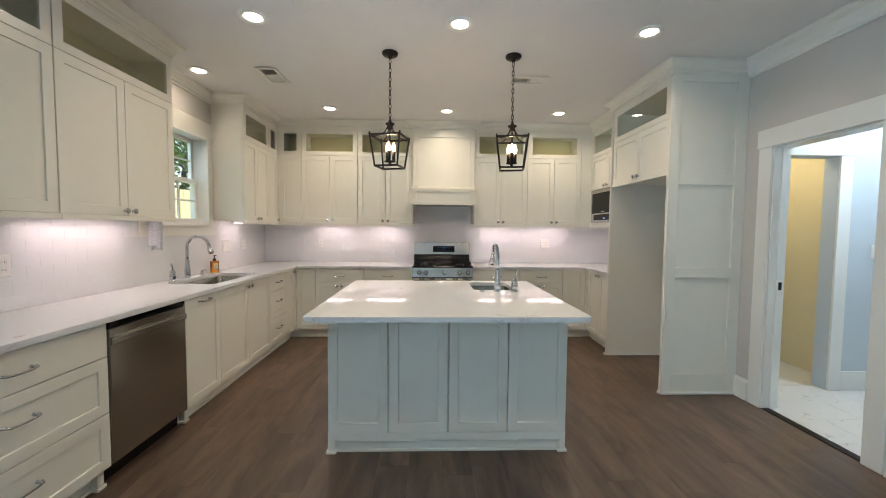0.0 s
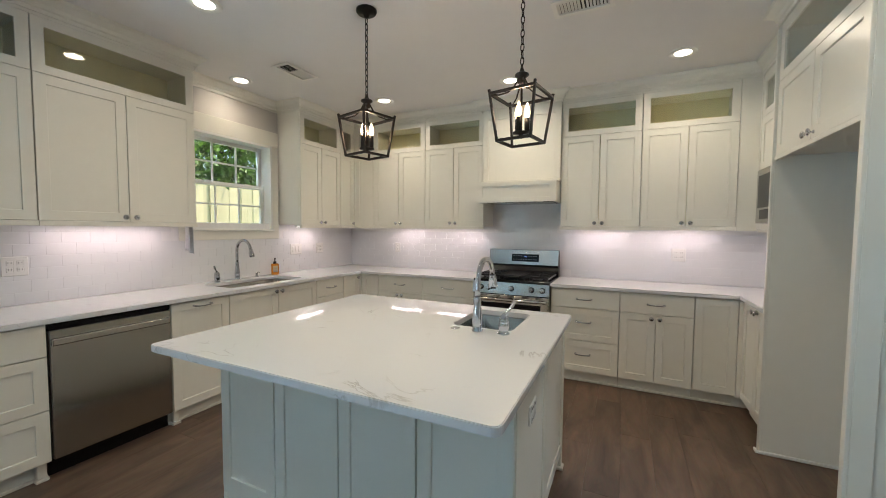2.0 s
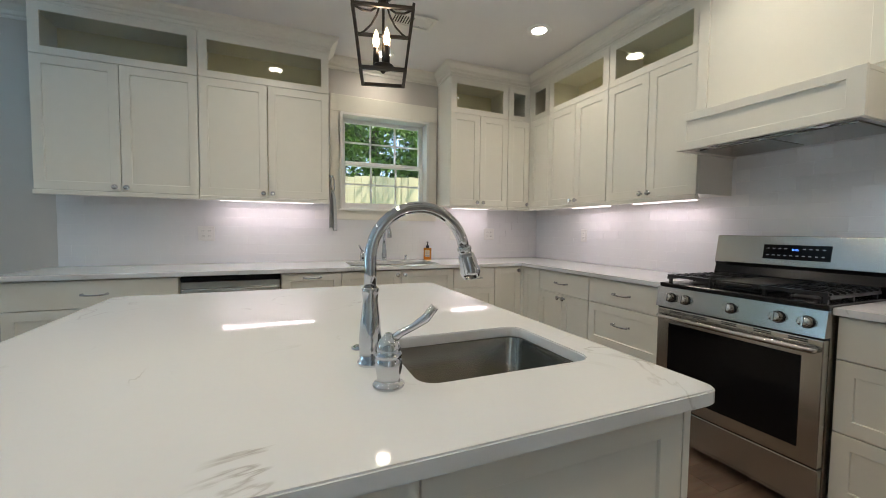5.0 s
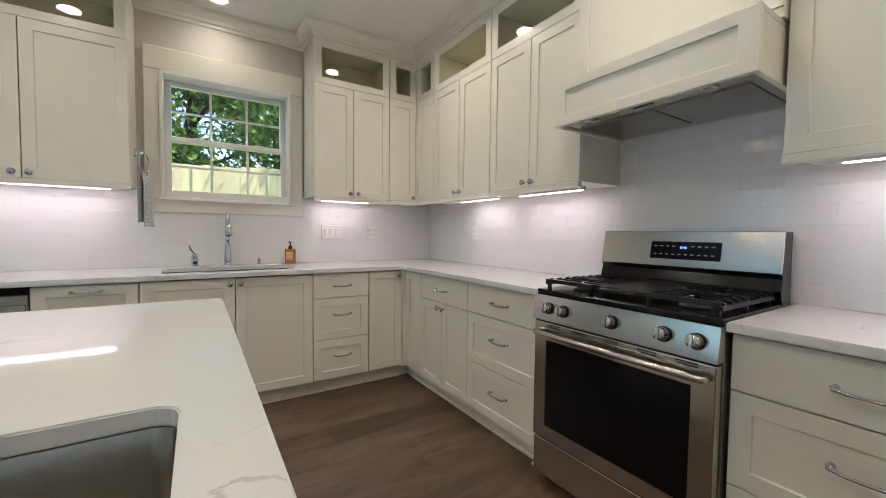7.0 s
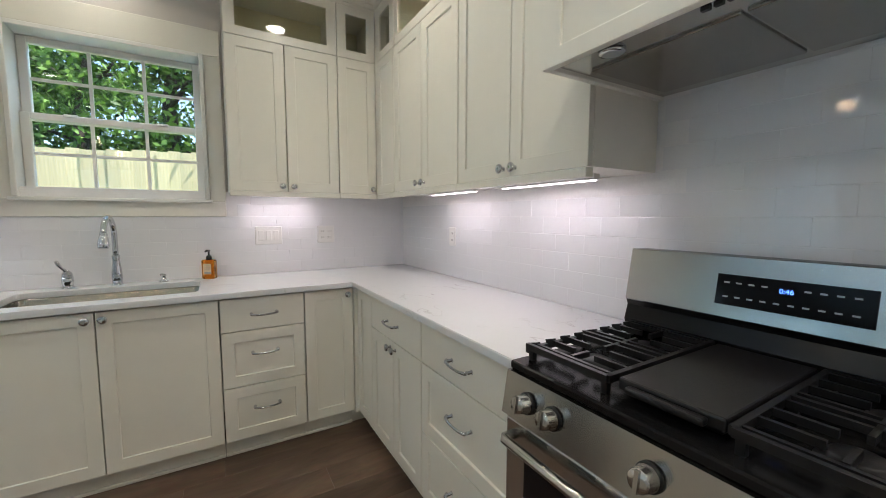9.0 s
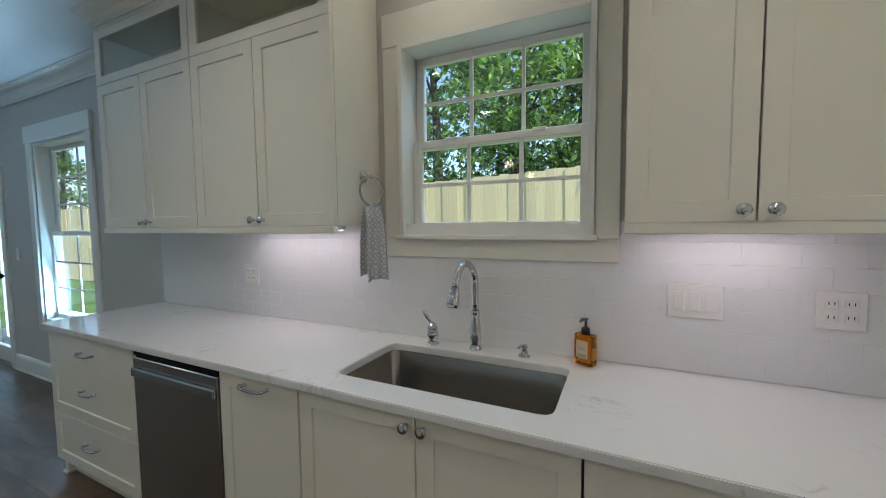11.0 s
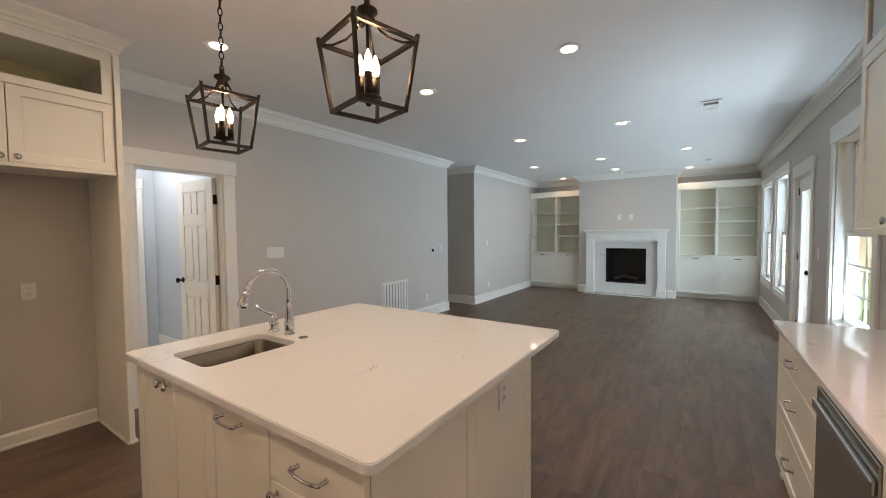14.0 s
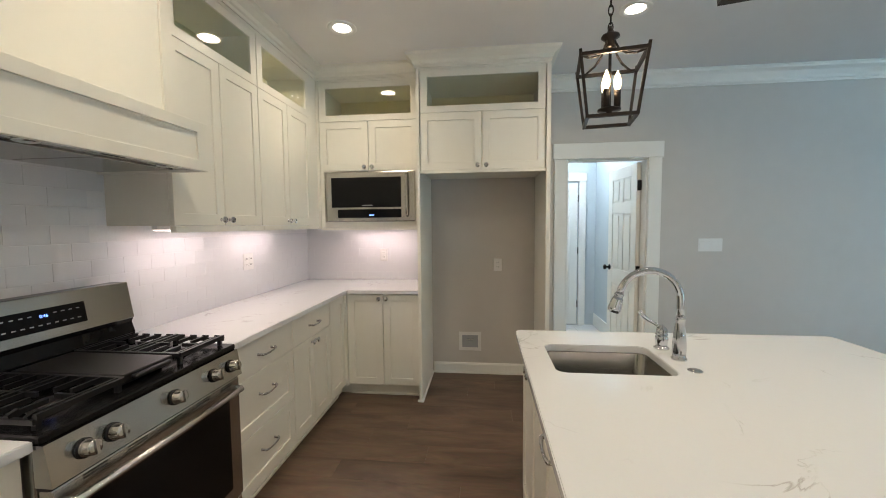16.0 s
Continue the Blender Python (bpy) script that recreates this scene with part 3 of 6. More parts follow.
def upper_cabinet(w, m, depth, doors, label, z0=1.43, zs=2.283, zt=2.60, rail=True, knobs=True):
    """Wall cabinet: doors below, one glazed door above; doors is 1 or 2."""
    c = thing("wall_cabinet", label, "cabinet", m, "wall cabinets")
    y = 0.0215
    part("side_panel", boxes((0.0006, 0.018, y, depth, z0, 2.718)), CABINET, c)
    part("side_panel", boxes((w - 0.018, w - 0.0006, y, depth, z0, 2.718)), CABINET, c)
    part("bottom_panel", boxes((0.018, w - 0.018, y, depth, z0, z0 + 0.02)), CABINET, c)
    part("shelf", boxes((0.018, w - 0.018, y, depth, zs - 0.01, zs + 0.01)), INSIDE, c)
    part("top_panel", boxes((0.018, w - 0.018, y, depth, zt - 0.02, 2.718)), CABINET, c)
    part("back_panel", boxes((0.018, w - 0.018, depth - 0.012, depth, z0 + 0.02, zt - 0.02)), INSIDE, c)
    if rail:
        part("light_rail", boxes((0.0, w, -0.010, 0.022, z0 - 0.032, z0 - 0.003), b=0.002), CABINET, c)
    part("top_rail", boxes((0.0, w, 0.002, 0.0215, zt + 0.002, 2.718)), CABINET, c)
    n = doors
    for k in range(n):
        x0, x1 = w * k / n + G, w * (k + 1) / n - G
        d = part("door", shaker(bmesh.new(), x0, x1, z0, zs - 0.003), CABINET, c)
        if knobs:
            add_knob(d, (x1 - 0.03 if k == 0 else x0 + 0.03), z0 + 0.03)
    fr = 0.057
    x0, x1, a, b = G, w - G, zs, zt
    d = part("glass_door", open_frame(bmesh.new(), x0, x1, a, b, 0, 0.02, fr, 0.05), CABINET, c)
    part("pane", boxes((x0 + fr - .004, x1 - fr + .004, 0.009, 0.013, a + 0.046, b - 0.046)), CAB_PANE, d, "dark glass pane").visible_shadow = False
    return c


DL = abs(WL - UPL) - 0.002
DB = WB - UPB - 0.002
up_l = lambda y: pose(UPL, y, 0, 0, 0, 90)
TALL = "tall cream wall cabinet with glazed top"
upper_cabinet(0.908, up_l(1.14), DL, 2, TALL)
upper_cabinet(0.908, up_l(2.05), DL, 2, TALL + " beside the window")
upper_cabinet(0.618, up_l(4.04), DL, 2, TALL + " beside the window")
upper_cabinet(0.252, up_l(4.66), DL, 1, "narrow " + TALL + " in the corner")
upper_cabinet(0.278, pose(-1.918, UPB, 0), DB, 1, "narrow " + TALL + " in the corner", knobs=False)
upper_cabinet(0.705, pose(-1.638, UPB, 0), DB, 2, TALL)
upper_cabinet(0.705, pose(-0.931, UPB, 0), DB, 2, TALL + " beside the hood")
upper_cabinet(0.688, pose(0.565, UPB, 0), DB, 2, TALL + " beside the hood")
upper_cabinet(0.70, pose(1.255, UPB, 0), DB, 2, TALL)
setting("trim_toe_corner", boxes((-1.746, -1.7315, 4.6455, 4.739, 0, 0.10), (-1.746, -1.636, 4.74, 4.755, 0, 0.10), (2.0505, 2.065, 4.6455, 4.739, 0, 0.10), (1.950, 2.065, 4.74, 4.755, 0, 0.10)), CABINET, "cream toe kick corner strip", "trim")
setting("trim_corner_filler", boxes((-1.68, -1.636, 4.6465, 4.69, 0.10, 0.865), (1.950, 1.99, 4.6465, 4.69, 0.10, 0.865), (-1.975, -1.9185, UPB + .0015, 4.95, 1.43, 2.718), (1.957, 2.088, UPB + 0.004, UPB + 0.022, 1.396, 2.718), (2.088, 2.108, 4.895, UPB + 0.022, 1.396, 2.718)), CABINET, "cream corner filler strip", "trim")

# microwave cabinet and refrigerator surround on the right wall
upper_cabinet(0.835, pose(2.09, 4.892, 0, 0, 0, -90), 0.475, 2, "cream wall cabinet with glazed top above the microwave", z0=1.875, rail=False)
nook = thing("microwave_shelf", "cream painted open shelf box round the microwave", "shelf", pose(2.09, 4.892, 0, 0, 0, -90))
part("side_panel", boxes((0.0, 0.035, 0.0, 0.475, 1.41, 1.872), b=0.002), CABINET, nook)
part("side_panel", boxes((0.80, 0.835, 0.0, 0.475, 1.41, 1.872), b=0.002), CABINET, nook)
part("bottom_panel", boxes((0.035, 0.80, 0.0, 0.475, 1.41, 1.452), b=0.002), CABINET, nook)
part("light_rail", boxes((0.0, 0.835, 0.004, 0.022, 1.385, 1.408), b=0.002), CABINET, nook)
upper_cabinet(0.955, pose(1.945, 4.018, 0, 0, 0, -90), 0.60, 2, "deep cream wall cabinet with glazed top above the refrigerator space", z0=1.845, rail=False)
fr = thing("refrigerator_surround", "cream tall end panels round an empty refrigerator space", "cabinet panel")
part("end_panel", boxes((1.945, WR - .001, 4.02, 4.045, 0.0, 2.718), b=0.002), CABINET, fr)
ep = part("end_panel", boxes((1.945, WR - .001, 3.045, 3.062, 0.0, 2.718), b=0.002), CABINET, fr)
w0, w1 = 1.945, WR - 0.001
for a, b in ((0.0, 0.17), (0.98, 1.06), (1.74, 1.82), (2.56, 2.718)):
    part("panel_rail", boxes((w0 + 0.07, w1 - 0.09, 3.030, 3.045, a, b), b=0.0015), CABINET, ep)
part("panel_stile", boxes((w0, w0 + 0.07, 3.030, 3.045, 0, 2.718), b=0.0015), CABINET, ep)
part("panel_stile", boxes((w1 - 0.09, w1, 3.030, 3.045, 0, 2.718), b=0.0015), CABINET, ep)
part("front_stile", boxes((1.930, 1.945, 3.030, 3.062, 0, 2.60), b=0.002), CABINET, fr)
part("front_stile", boxes((1.930, 1.945, 4.02, 4.045, 0, 2.60), b=0.002), CABINET, fr)
for d in ((1.918, 1.930, 3.016, 3.062, 0, 0.02), (1.918, WR - 0.024, 3.016, 3.029, 0, 0.02), (1.918, 1.930, 4.008, 4.057, 0, 0.02), (1.93, WR - 0.02, 3.063, 3.075, 0, 0.02), (1.93, WR - 0.02, 4.007, 4.019, 0, 0.02)):
    part("shoe_moulding", boxes(d, b=0.003), TRIM, fr)
part("bottom_rail", boxes((1.940, 1.96, 3.064, 4.018, 1.82, 1.843), b=0.002), CABINET, fr)
setting("baseboard", sweep(bmesh.new(), [(WR, 4.006), (WR, 3.076)], [(0, 0), (0.022, 0), (0.022, 0.012), (0.014, 0.02), (0.014, 0.085), (0.006, 0.10), (0, 0.102)]), TRIM, "tall white painted baseboard", "baseboard")


# ---------- worktops ----------
def slab(name, outline, z0, z1, hole=None, r=0.0, label="", category="worktop", corner=()):
    """A stone slab; outline and hole are rectangles or point loops; corners named are rounded by r."""
    bm = bmesh.new()
    def loop(pts, rr, which):
        out = []
        n = len(pts)
        for i, p in enumerate(pts):
            p, a, b = Vector(p), Vector(pts[i - 1]), Vector(pts[(i + 1) % n])
            if rr and (which == "all" or i in which):
                u, v = (a - p).normalized(), (b - p).normalized()
                for k in range(7):
                    s = k / 6
                    out.append(p + u * rr * (1 - s) ** 2 + v * rr * s ** 2)
            else:
                out.append(p)
        return out
    rings = [loop(outline, r, corner)] + ([loop(hole, 0.045, "all")] if hole else [])
    edges = []
    for ring in rings:
        vs = [bm.verts.new((p.x, p.y, z1)) for p in ring]
        edges += [bm.edges.new((vs[i - 1], vs[i])) for i in range(len(vs))]
    bmesh.ops.triangle_fill(bm, use_beauty=True, use_dissolve=False, edges=edges)
    ext = bmesh.ops.extrude_face_region(bm, geom=bm.faces[:])
    for g in ext["geom"]:
        if isinstance(g, bmesh.types.BMVert):
            g.co.z = z0
    bmesh.ops.recalc_face_normals(bm, faces=bm.faces[:])
    sharp = [e for e in bm.edges if len(e.link_faces) == 2 and e.calc_face_angle(0) > 1.2 and abs(e.verts[0].co.z - e.verts[1].co.z) < 1e-5]
    bmesh.ops.bevel(bm, geom=sharp, offset=0.003, segments=2, affect="EDGES")
    return single(name, bm, QUARTZ, label, category)


CZ0 = TOP - 0.03
SINK = (-2.132, -1.748, 3.108, 3.872)
slab("worktop", [(WL + .001, 1.070), (-1.630, 1.070), (-1.630, 4.635), (-0.220, 4.635), (-0.220, WB - .001), (WL + .001, WB - .001)], CZ0, TOP, [(SINK[0], SINK[2]), (SINK[1], SINK[2]), (SINK[1], SINK[3]), (SINK[0], SINK[3])], 0.03, "white quartz L-shaped worktop with a sink cut-out", corner=(1,))
slab("worktop", [(0.531, 4.635), (1.945, 4.635), (1.945, 4.046), (WR - .001, 4.046), (WR - .001, WB - .001), (0.531, WB - .001)], CZ0, TOP, None, 0, "white quartz L-shaped worktop with faint grey veins beside the range")
ISL = (-0.662, 0.874, 1.953, 3.372)
ISINK = (0.338, 0.655, 2.85, 3.268)
slab("island_worktop", [(ISL[0], ISL[2]), (ISL[1], ISL[2]), (ISL[1], ISL[3]), (ISL[0], ISL[3])], CZ0, TOP, [(ISINK[0], ISINK[2]), (ISINK[1], ISINK[2]), (ISINK[1], ISINK[3]), (ISINK[0], ISINK[3])], 0.035, "thick white quartz island worktop with broken grey veins", corner=(0, 1, 2, 3))


def basin(name, x0, x1, y0, y1, depth, label):
    bm = bmesh.new()
    g, t = 0.006, 0.004
    z1, z0 = CZ0 - 0.0005, TOP - depth
    def ring(inset, z, r):
        pts = []
        for cx, cy, a0 in ((x1 - inset - r, y1 - inset - r, 0), (x0 + inset + r, y1 - inset - r, 90), (x0 + inset + r, y0 + inset + r, 180), (x1 - inset - r, y0 + inset + r, 270)):
            for k in range(6):
                a = radians(a0 + 18 * k)
                pts.append(bm.verts.new((cx + r * math.cos(a), cy + r * math.sin(a), z)))
        return pts
    rings = [ring(-0.025, z1, 0.05), ring(-g, z1, 0.04), ring(-g + 0.002, z1 - 0.004, 0.04), ring(0.0, z0 + 0.03, 0.045), ring(0.012, z0 + 0.006, 0.045), ring(0.035, z0, 0.04)]
    for a, c in zip(rings, rings[1:]):
        for k in range(24):
            bm.faces.new((a[k], a[(k + 1) % 24], c[(k + 1) % 24], c[k])).smooth = True
    bm.faces.new(rings[-1])
    s = thing(name, label, "sink")
    part("bowl", bm, SINK_STEEL, s)
    cx, cy = (x0 + x1) / 2, (y0 + y1) / 2
    part("drain", lathe(bmesh.new(), [(0.042, z0 + 0.001), (0.044, z0 + 0.004), (0.036, z0 + 0.005), (0.03, z0 + 0.002), (0.006, z0 + 0.002)], (cx, cy, 0)), CHROME, s, "chrome drain")
    return s


basin("kitchen_sink", *SINK, 0.255, "undermount stainless steel kitchen sink with rounded corners")
basin("island_sink", *ISINK, 0.19, "small undermount stainless steel sink in the island")

# ---------- island ----------
IX0, IX1, IY0, IY1 = -0.605, 0.842, 2.228, 3.335
isl = thing("kitchen_island", "pale painted kitchen island with shaker panels and small feet", "island")
part("body", boxes((IX0 + .018, IX1 - .018, IY0 + .022, IY1 - .022, 0.10, 0.68), (IX0 + .018, 0.30, IY0 + .022, IY1 - .022, 0.68, CZ0 - .001), (IX0 + .06, IX1 - .06, IY0 + .06, IY1 - .06, 0, 0.10)), CABINET, isl)
n = 4
for k in range(n):
    x0 = IX0 + (IX1 - IX0) * k / n
    part("front_panel", shaker(bmesh.new(), x0 + .0035, x0 + (IX1 - IX0) / n - .0035, 0.13, CZ0 - .002, y=IY0), CABINET, isl)
part("bottom_rail", boxes((IX0, IX1, IY0 + .004, IY0 + .022, 0.075, 0.128), b=0.002), CABINET, isl)
part("base_board", boxes((IX0 + .02, IX1 - .02, IY0 + .03, IY0 + .05, 0, 0.06), (IX0 + .02, IX1 - .02, IY0 + .018, IY0 + .03, 0, 0.016), b=0.002), CABINET, isl)
for x in (IX0, IX1 - 0.04):
    for y in (IY0 + .002, IY1 - 0.042):
        part("foot", boxes((x, x + 0.04, y, y + 0.04, 0.018, 0.10), (x - .01, x + 0.05, y - .01, y + 0.05, 0, 0.018), b=0.004), CABINET, isl)
for sx, x in ((1, IX1), (-1, IX0)):
    for a, b in ((IY0 + .022, (IY0 + IY1) / 2 - .001), ((IY0 + IY1) / 2 + .001, IY1 - .022)):
        bm = shaker(bmesh.new(), 0, b - a, 0.11, CZ0 - .002, t=0.018, rail=0.06, rec=0.006)
        bm.transform(pose(x, a, 0, 0, 0, 90) if sx > 0 else pose(x, b, 0, 0, 0, -90))
        part("side_panel", bm, CABINET, isl)
back = pose(IX1, IY1, 0, 0, 0, 180)


def island_front(name, x0, x1, z0, z1, knob=None, pull=None, flat=False):
    bm = boxes((x0, x1, 0, 0.02, z0, z1), b=0.0015) if flat else shaker(bmesh.new(), x0, x1, z0, z1)
    d = part(name, bm, CABINET, isl)
    d.matrix_basis = back
    if knob:
        add_knob(d, *knob)
    if pull:
        add_pull(d, *pull)


island_front("door", 0.0, 0.313, BZ0, CZ0 - .003, knob=(0.283, 0.82))
island_front("door", 0.318, 0.634, BZ0, CZ0 - .003, knob=(0.348, 0.82))
island_front("door", 0.639, 1.040, BZ0, CZ0 - .003, pull=(0.83, 0.81))
island_front("drawer_front", 1.045, 1.445, 0.692, CZ0 - .003, pull=(1.245, 0.775), flat=True)
island_front("door", 1.045, 1.445, BZ0, 0.687, knob=(1.08, 0.655))

# ---------- range, hood, microwave, dishwasher ----------
RX0, RX1, RY = -0.217, 0.528, 4.622
rg = thing("gas_range", "stainless steel gas range with black grates and oven window", "range")
part("body", boxes((RX0, RX1, RY + 0.02, 5.20, 0.03, 0.895), b=0.003), DARK_STEEL, rg)
part("drawer", boxes((RX0 + .004, RX1 - .004, RY - 0.01, RY + 0.02, 0.06, 0.225), b=0.006), STEEL, rg)
od = part("oven_door", boxes((RX0 + .004, RX1 - .004, RY - 0.018, RY + 0.02, 0.232, 0.765), b=0.006), STEEL, rg)
part("oven_window", boxes((RX0 + .075, RX1 - .075, RY - 0.0205, RY - 0.017, 0.295, 0.685), b=0.001), BLACK_GLASS, od, "black oven glass")
bm = bmesh.new()
tube(bm, [(RX0 + 0.03, RY - 0.02, 0.722), (RX0 + 0.03, RY - 0.043, 0.722), (RX0 + 0.036, RY - 0.05, 0.722), (0.16, RY - 0.058, 0.722), (RX1 - 0.036, RY - 0.05, 0.722), (RX1 - 0.03, RY - 0.043, 0.722), (RX1 - 0.03, RY - 0.02, 0.722)], 0.0125, 12)
part("oven_handle", bm, STEEL, od)
bm = bmesh.new()
v = [(RY - 0.030, 0.775), (RY - 0.012, 0.885), (RY + 0.02, 0.885), (RY + 0.02, 0.775)]
lo = [bm.verts.new((RX0, *p)) for p in v]
hi = [bm.verts.new((RX1, *p)) for p in v]
bm.faces.new(lo), bm.faces.new(hi[::-1])
for k in range(4):
    bm.faces.new((lo[k], hi[k], hi[(k + 1) % 4], lo[(k + 1) % 4]))
panel = part("control_panel", bm, STEEL, rg)
for x in (0.085, 0.165, 0.385, 0.575, 0.675):
    kb = lathe(bmesh.new(), [(0.0235, -0.007), (0.0235, -0.010), (0.0225, -0.012), (0.021, -0.034), (0.018, -0.038), (0.003, -0.038)], (0, 0, 0), "y", 20)
    box(kb, -0.004, 0.004, -0.043, -0.036, -0.02, 0.02)
    kb.transform(pose(RX0 + x * 0.77 / 0.76, RY - 0.022, 0.83, -9))
    knob = part("knob", kb, STEEL, panel, "steel burner knob")
    ring = lathe(bmesh.new(), [(0.012, -0.001), (0.0265, -0.001), (0.0265, -0.005), (0.0255, -0.007), (0.012, -0.0075)], (0, 0, 0), "y", 24)
    ring.transform(pose(RX0 + x * 0.77 / 0.76, RY - 0.0215, 0.83, -9))
    part("bezel", ring, BLACK_ENAMEL, knob, "black bezel ring")
part("panel_gap", boxes((RX0 + .002, RX1 - .002, RY - 0.012, RY + 0.018, 0.765, 0.775)), DARK_HOLE, rg)
for x in (0.115, 0.245, 0.385, 0.525, 0.655):
    for z in (0.747, 0.756):
        part("vent_slot", boxes((RX0 + x - 0.034, RX0 + x + 0.034, RY - 0.0195, RY - 0.0175, z - 0.0024, z + 0.0024)), DARK_HOLE, od)
part("cooktop", boxes((RX0, RX1, RY - 0.004, 5.13, 0.886, 0.908), b=0.004), BLACK_ENAMEL, rg)


def grate(inner, outer):
    """Cast grate: frame, fingers across it with a raised tooth at the outer edge, and legs."""
    bm = bmesh.new()
    y0, y1, z = RY + 0.035, 5.095, 0.945
    s = 1 if outer > inner else -1
    cx = (inner + outer) / 2
    for a, b in (((inner, y0), (outer, y0)), ((inner, y1), (outer, y1)), ((inner, y0), (inner, y1)), ((inner, (y0 + y1) / 2), (outer, (y0 + y1) / 2))):
        bar(bm, (*a, z), (*b, z), 0.012, 0.016)
    bar(bm, (outer, y0, z - 0.012), (outer, y1, z - 0.012), 0.012, 0.014)
    for k in range(8):
        y = y0 + 0.02 + (y1 - y0 - 0.04) * k / 7
        near = min(abs(y - (y0 + 0.12)), abs(y - (y1 - 0.12)))
        gap = 0.03 if near < 0.05 else 0.0
        if gap:
            bar(bm, (inner, y, z), (cx - s * gap, y, z), 0.009, 0.014)
            bar(bm, (cx + s * gap, y, z), (outer - s * 0.01, y, z), 0.009, 0.014)
        else:
            bar(bm, (inner, y, z), (outer - s * 0.01, y, z), 0.009, 0.014)
        bar(bm, (outer - s * 0.022, y, z + 0.002), (outer + s * 0.003, y, z - 0.006), 0.012, 0.02)
    for y in (y0 + 0.12, y1 - 0.12):
        bar(bm, (cx, y - 0.09, z), (cx, y - 0.03, z), 0.009, 0.014)
        bar(bm, (cx, y + 0.03, z), (cx, y + 0.09, z), 0.009, 0.014)
    for x in (inner + s * .01, outer - s * .01):
        for y in (y0 + .01, (y0 + y1) / 2, y1 - .01):
            bar(bm, (x, y, 0.906), (x, y, z), 0.014)
    return bm


part("grate", grate(RX0 + 0.26, RX0 + 0.022), BLACK_IRON, rg, "black cast iron grate")
part("grate", grate(RX1 - 0.26, RX1 - 0.022), BLACK_IRON, rg, "black cast iron grate")
part("griddle", boxes((RX0 + 0.275, RX1 - 0.275, RY + 0.05, 5.09, 0.925, 0.952), (RX0 + 0.30, RX1 - 0.30, RY + 0.03, RY + 0.05, 0.93, 0.945), (RX0 + 0.29, RX1 - 0.29, RY + 0.08, 5.06, 0.906, 0.925), b=0.005), BLACK_IRON, rg, "black flat griddle plate")
for x in (RX0 + 0.145, RX1 - 0.145):
    for y in (RY + 0.15, 4.98):
        part("burner", lathe(bmesh.new(), [(0.05, 0.907), (0.05, 0.915), (0.036, 0.918), (0.036, 0.928), (0.03, 0.931), (0.004, 0.931)], (x, y, 0)), BLACK_IRON, rg)
bm = bmesh.new()
v = [(5.115, 0.908), (5.10, 0.955), (5.115, 1.0), (5.105, 1.02), (5.13, 1.178), (5.20, 1.178), (5.20, 0.90)]
lo = [bm.verts.new((RX0, *p)) for p in v]
hi = [bm.verts.new((RX1, *p)) for p in v]
bm.faces.new(lo), bm.faces.new(hi[::-1])
for k in range(len(v)):
    bm.faces.new((lo[k], hi[k], hi[(k + 1) % len(v)], lo[(k + 1) % len(v)]))
bgd = part("backguard", bm, BLACK_ENAMEL, rg)
bm = boxes((0.0, RX1 - RX0, -0.006, 0.0, 0.0, 0.164), b=0.003)
face = part("backguard_face", bm, STEEL, bgd)
face.matrix_basis = pose(RX0, 5.104, 1.018, -9.8)
dsp = part("display_panel", boxes((0.255, 0.545, -0.009, -0.0055, 0.035, 0.115), b=0.001), BLACK_GLASS, bgd, "black control display")
dsp.matrix_basis = face.matrix_basis.copy()
mark = mesh("button_mark", boxes((0, 0.012, -0.0098, -0.009, 0, 0.004)), GREY_TEXT_AND_SHADE)
for r in range(2):
    for k in range(10):
        if 4 <= k <= 5 and r == 1:
            continue
        t = new("button_mark", mark)
        t.parent = bgd
        t.matrix_basis = face.matrix_basis @ pose(0.272 + k * 0.0265, 0, 0.055 + r * 0.037)


def letters(name, body, size, m, mat, parent, label=""):
    cu = bpy.data.curves.new(name, "FONT")
    cu.body, cu.size, cu.align_x, cu.align_y, cu.extrude = body, size, "CENTER", "CENTER", 0.0002
    tmp = bpy.data.objects.new(name, cu)
    scene.collection.objects.link(tmp)
    bpy.context.view_layer.update()
    me = bpy.data.meshes.new_from_object(tmp.evaluated_get(bpy.context.evaluated_depsgraph_get()))
    bpy.data.objects.remove(tmp)
    me.materials.clear()
    me.materials.append(mat)
    ob = new(name, me)
    ob.parent, ob.matrix_basis = parent, m
    return tagged(ob, label)


letters("clock_digits", "0:46", 0.016, face.matrix_basis @ pose(0.40, -0.0096, 0.088, 90), BLUE_GLOW, bgd, "blue glowing clock digits")
for x in (RX0 + 0.03, RX1 - 0.06):
    part("foot", boxes((x, x + 0.03, RY + 0.05, RY + 0.08, 0, 0.03)), BLACK_ENAMEL, rg)

hd = thing("range_hood", "cream painted wooden range hood with a panelled chimney box", "range hood")
HX0, HX1, HY = -0.230, 0.554, 4.722
part("chimney_box", boxes((-0.223, 0.562, 4.885, WB - .001, 1.868, 2.718), b=0.002), CABINET, hd)
part("chimney_panel", boxes((-0.223, -0.165, 4.873, 4.885, 1.90, 2.718), (0.504, 0.562, 4.873, 4.885, 1.90, 2.718), (-0.165, 0.504, 4.873, 4.885, 2.52, 2.718), (-0.165, 0.504, 4.873, 4.885, 1.868, 1.90), b=0.0015), CABINET, hd)
part("mantle_side", boxes((HX0, HX0 + 0.02, HY + .02, WB - .001, 1.662, 1.846), b=0.002), CABINET, hd)
part("mantle_side", boxes((HX1 - 0.02, HX1, HY + .02, WB - .001, 1.662, 1.846), b=0.002), CABINET, hd)
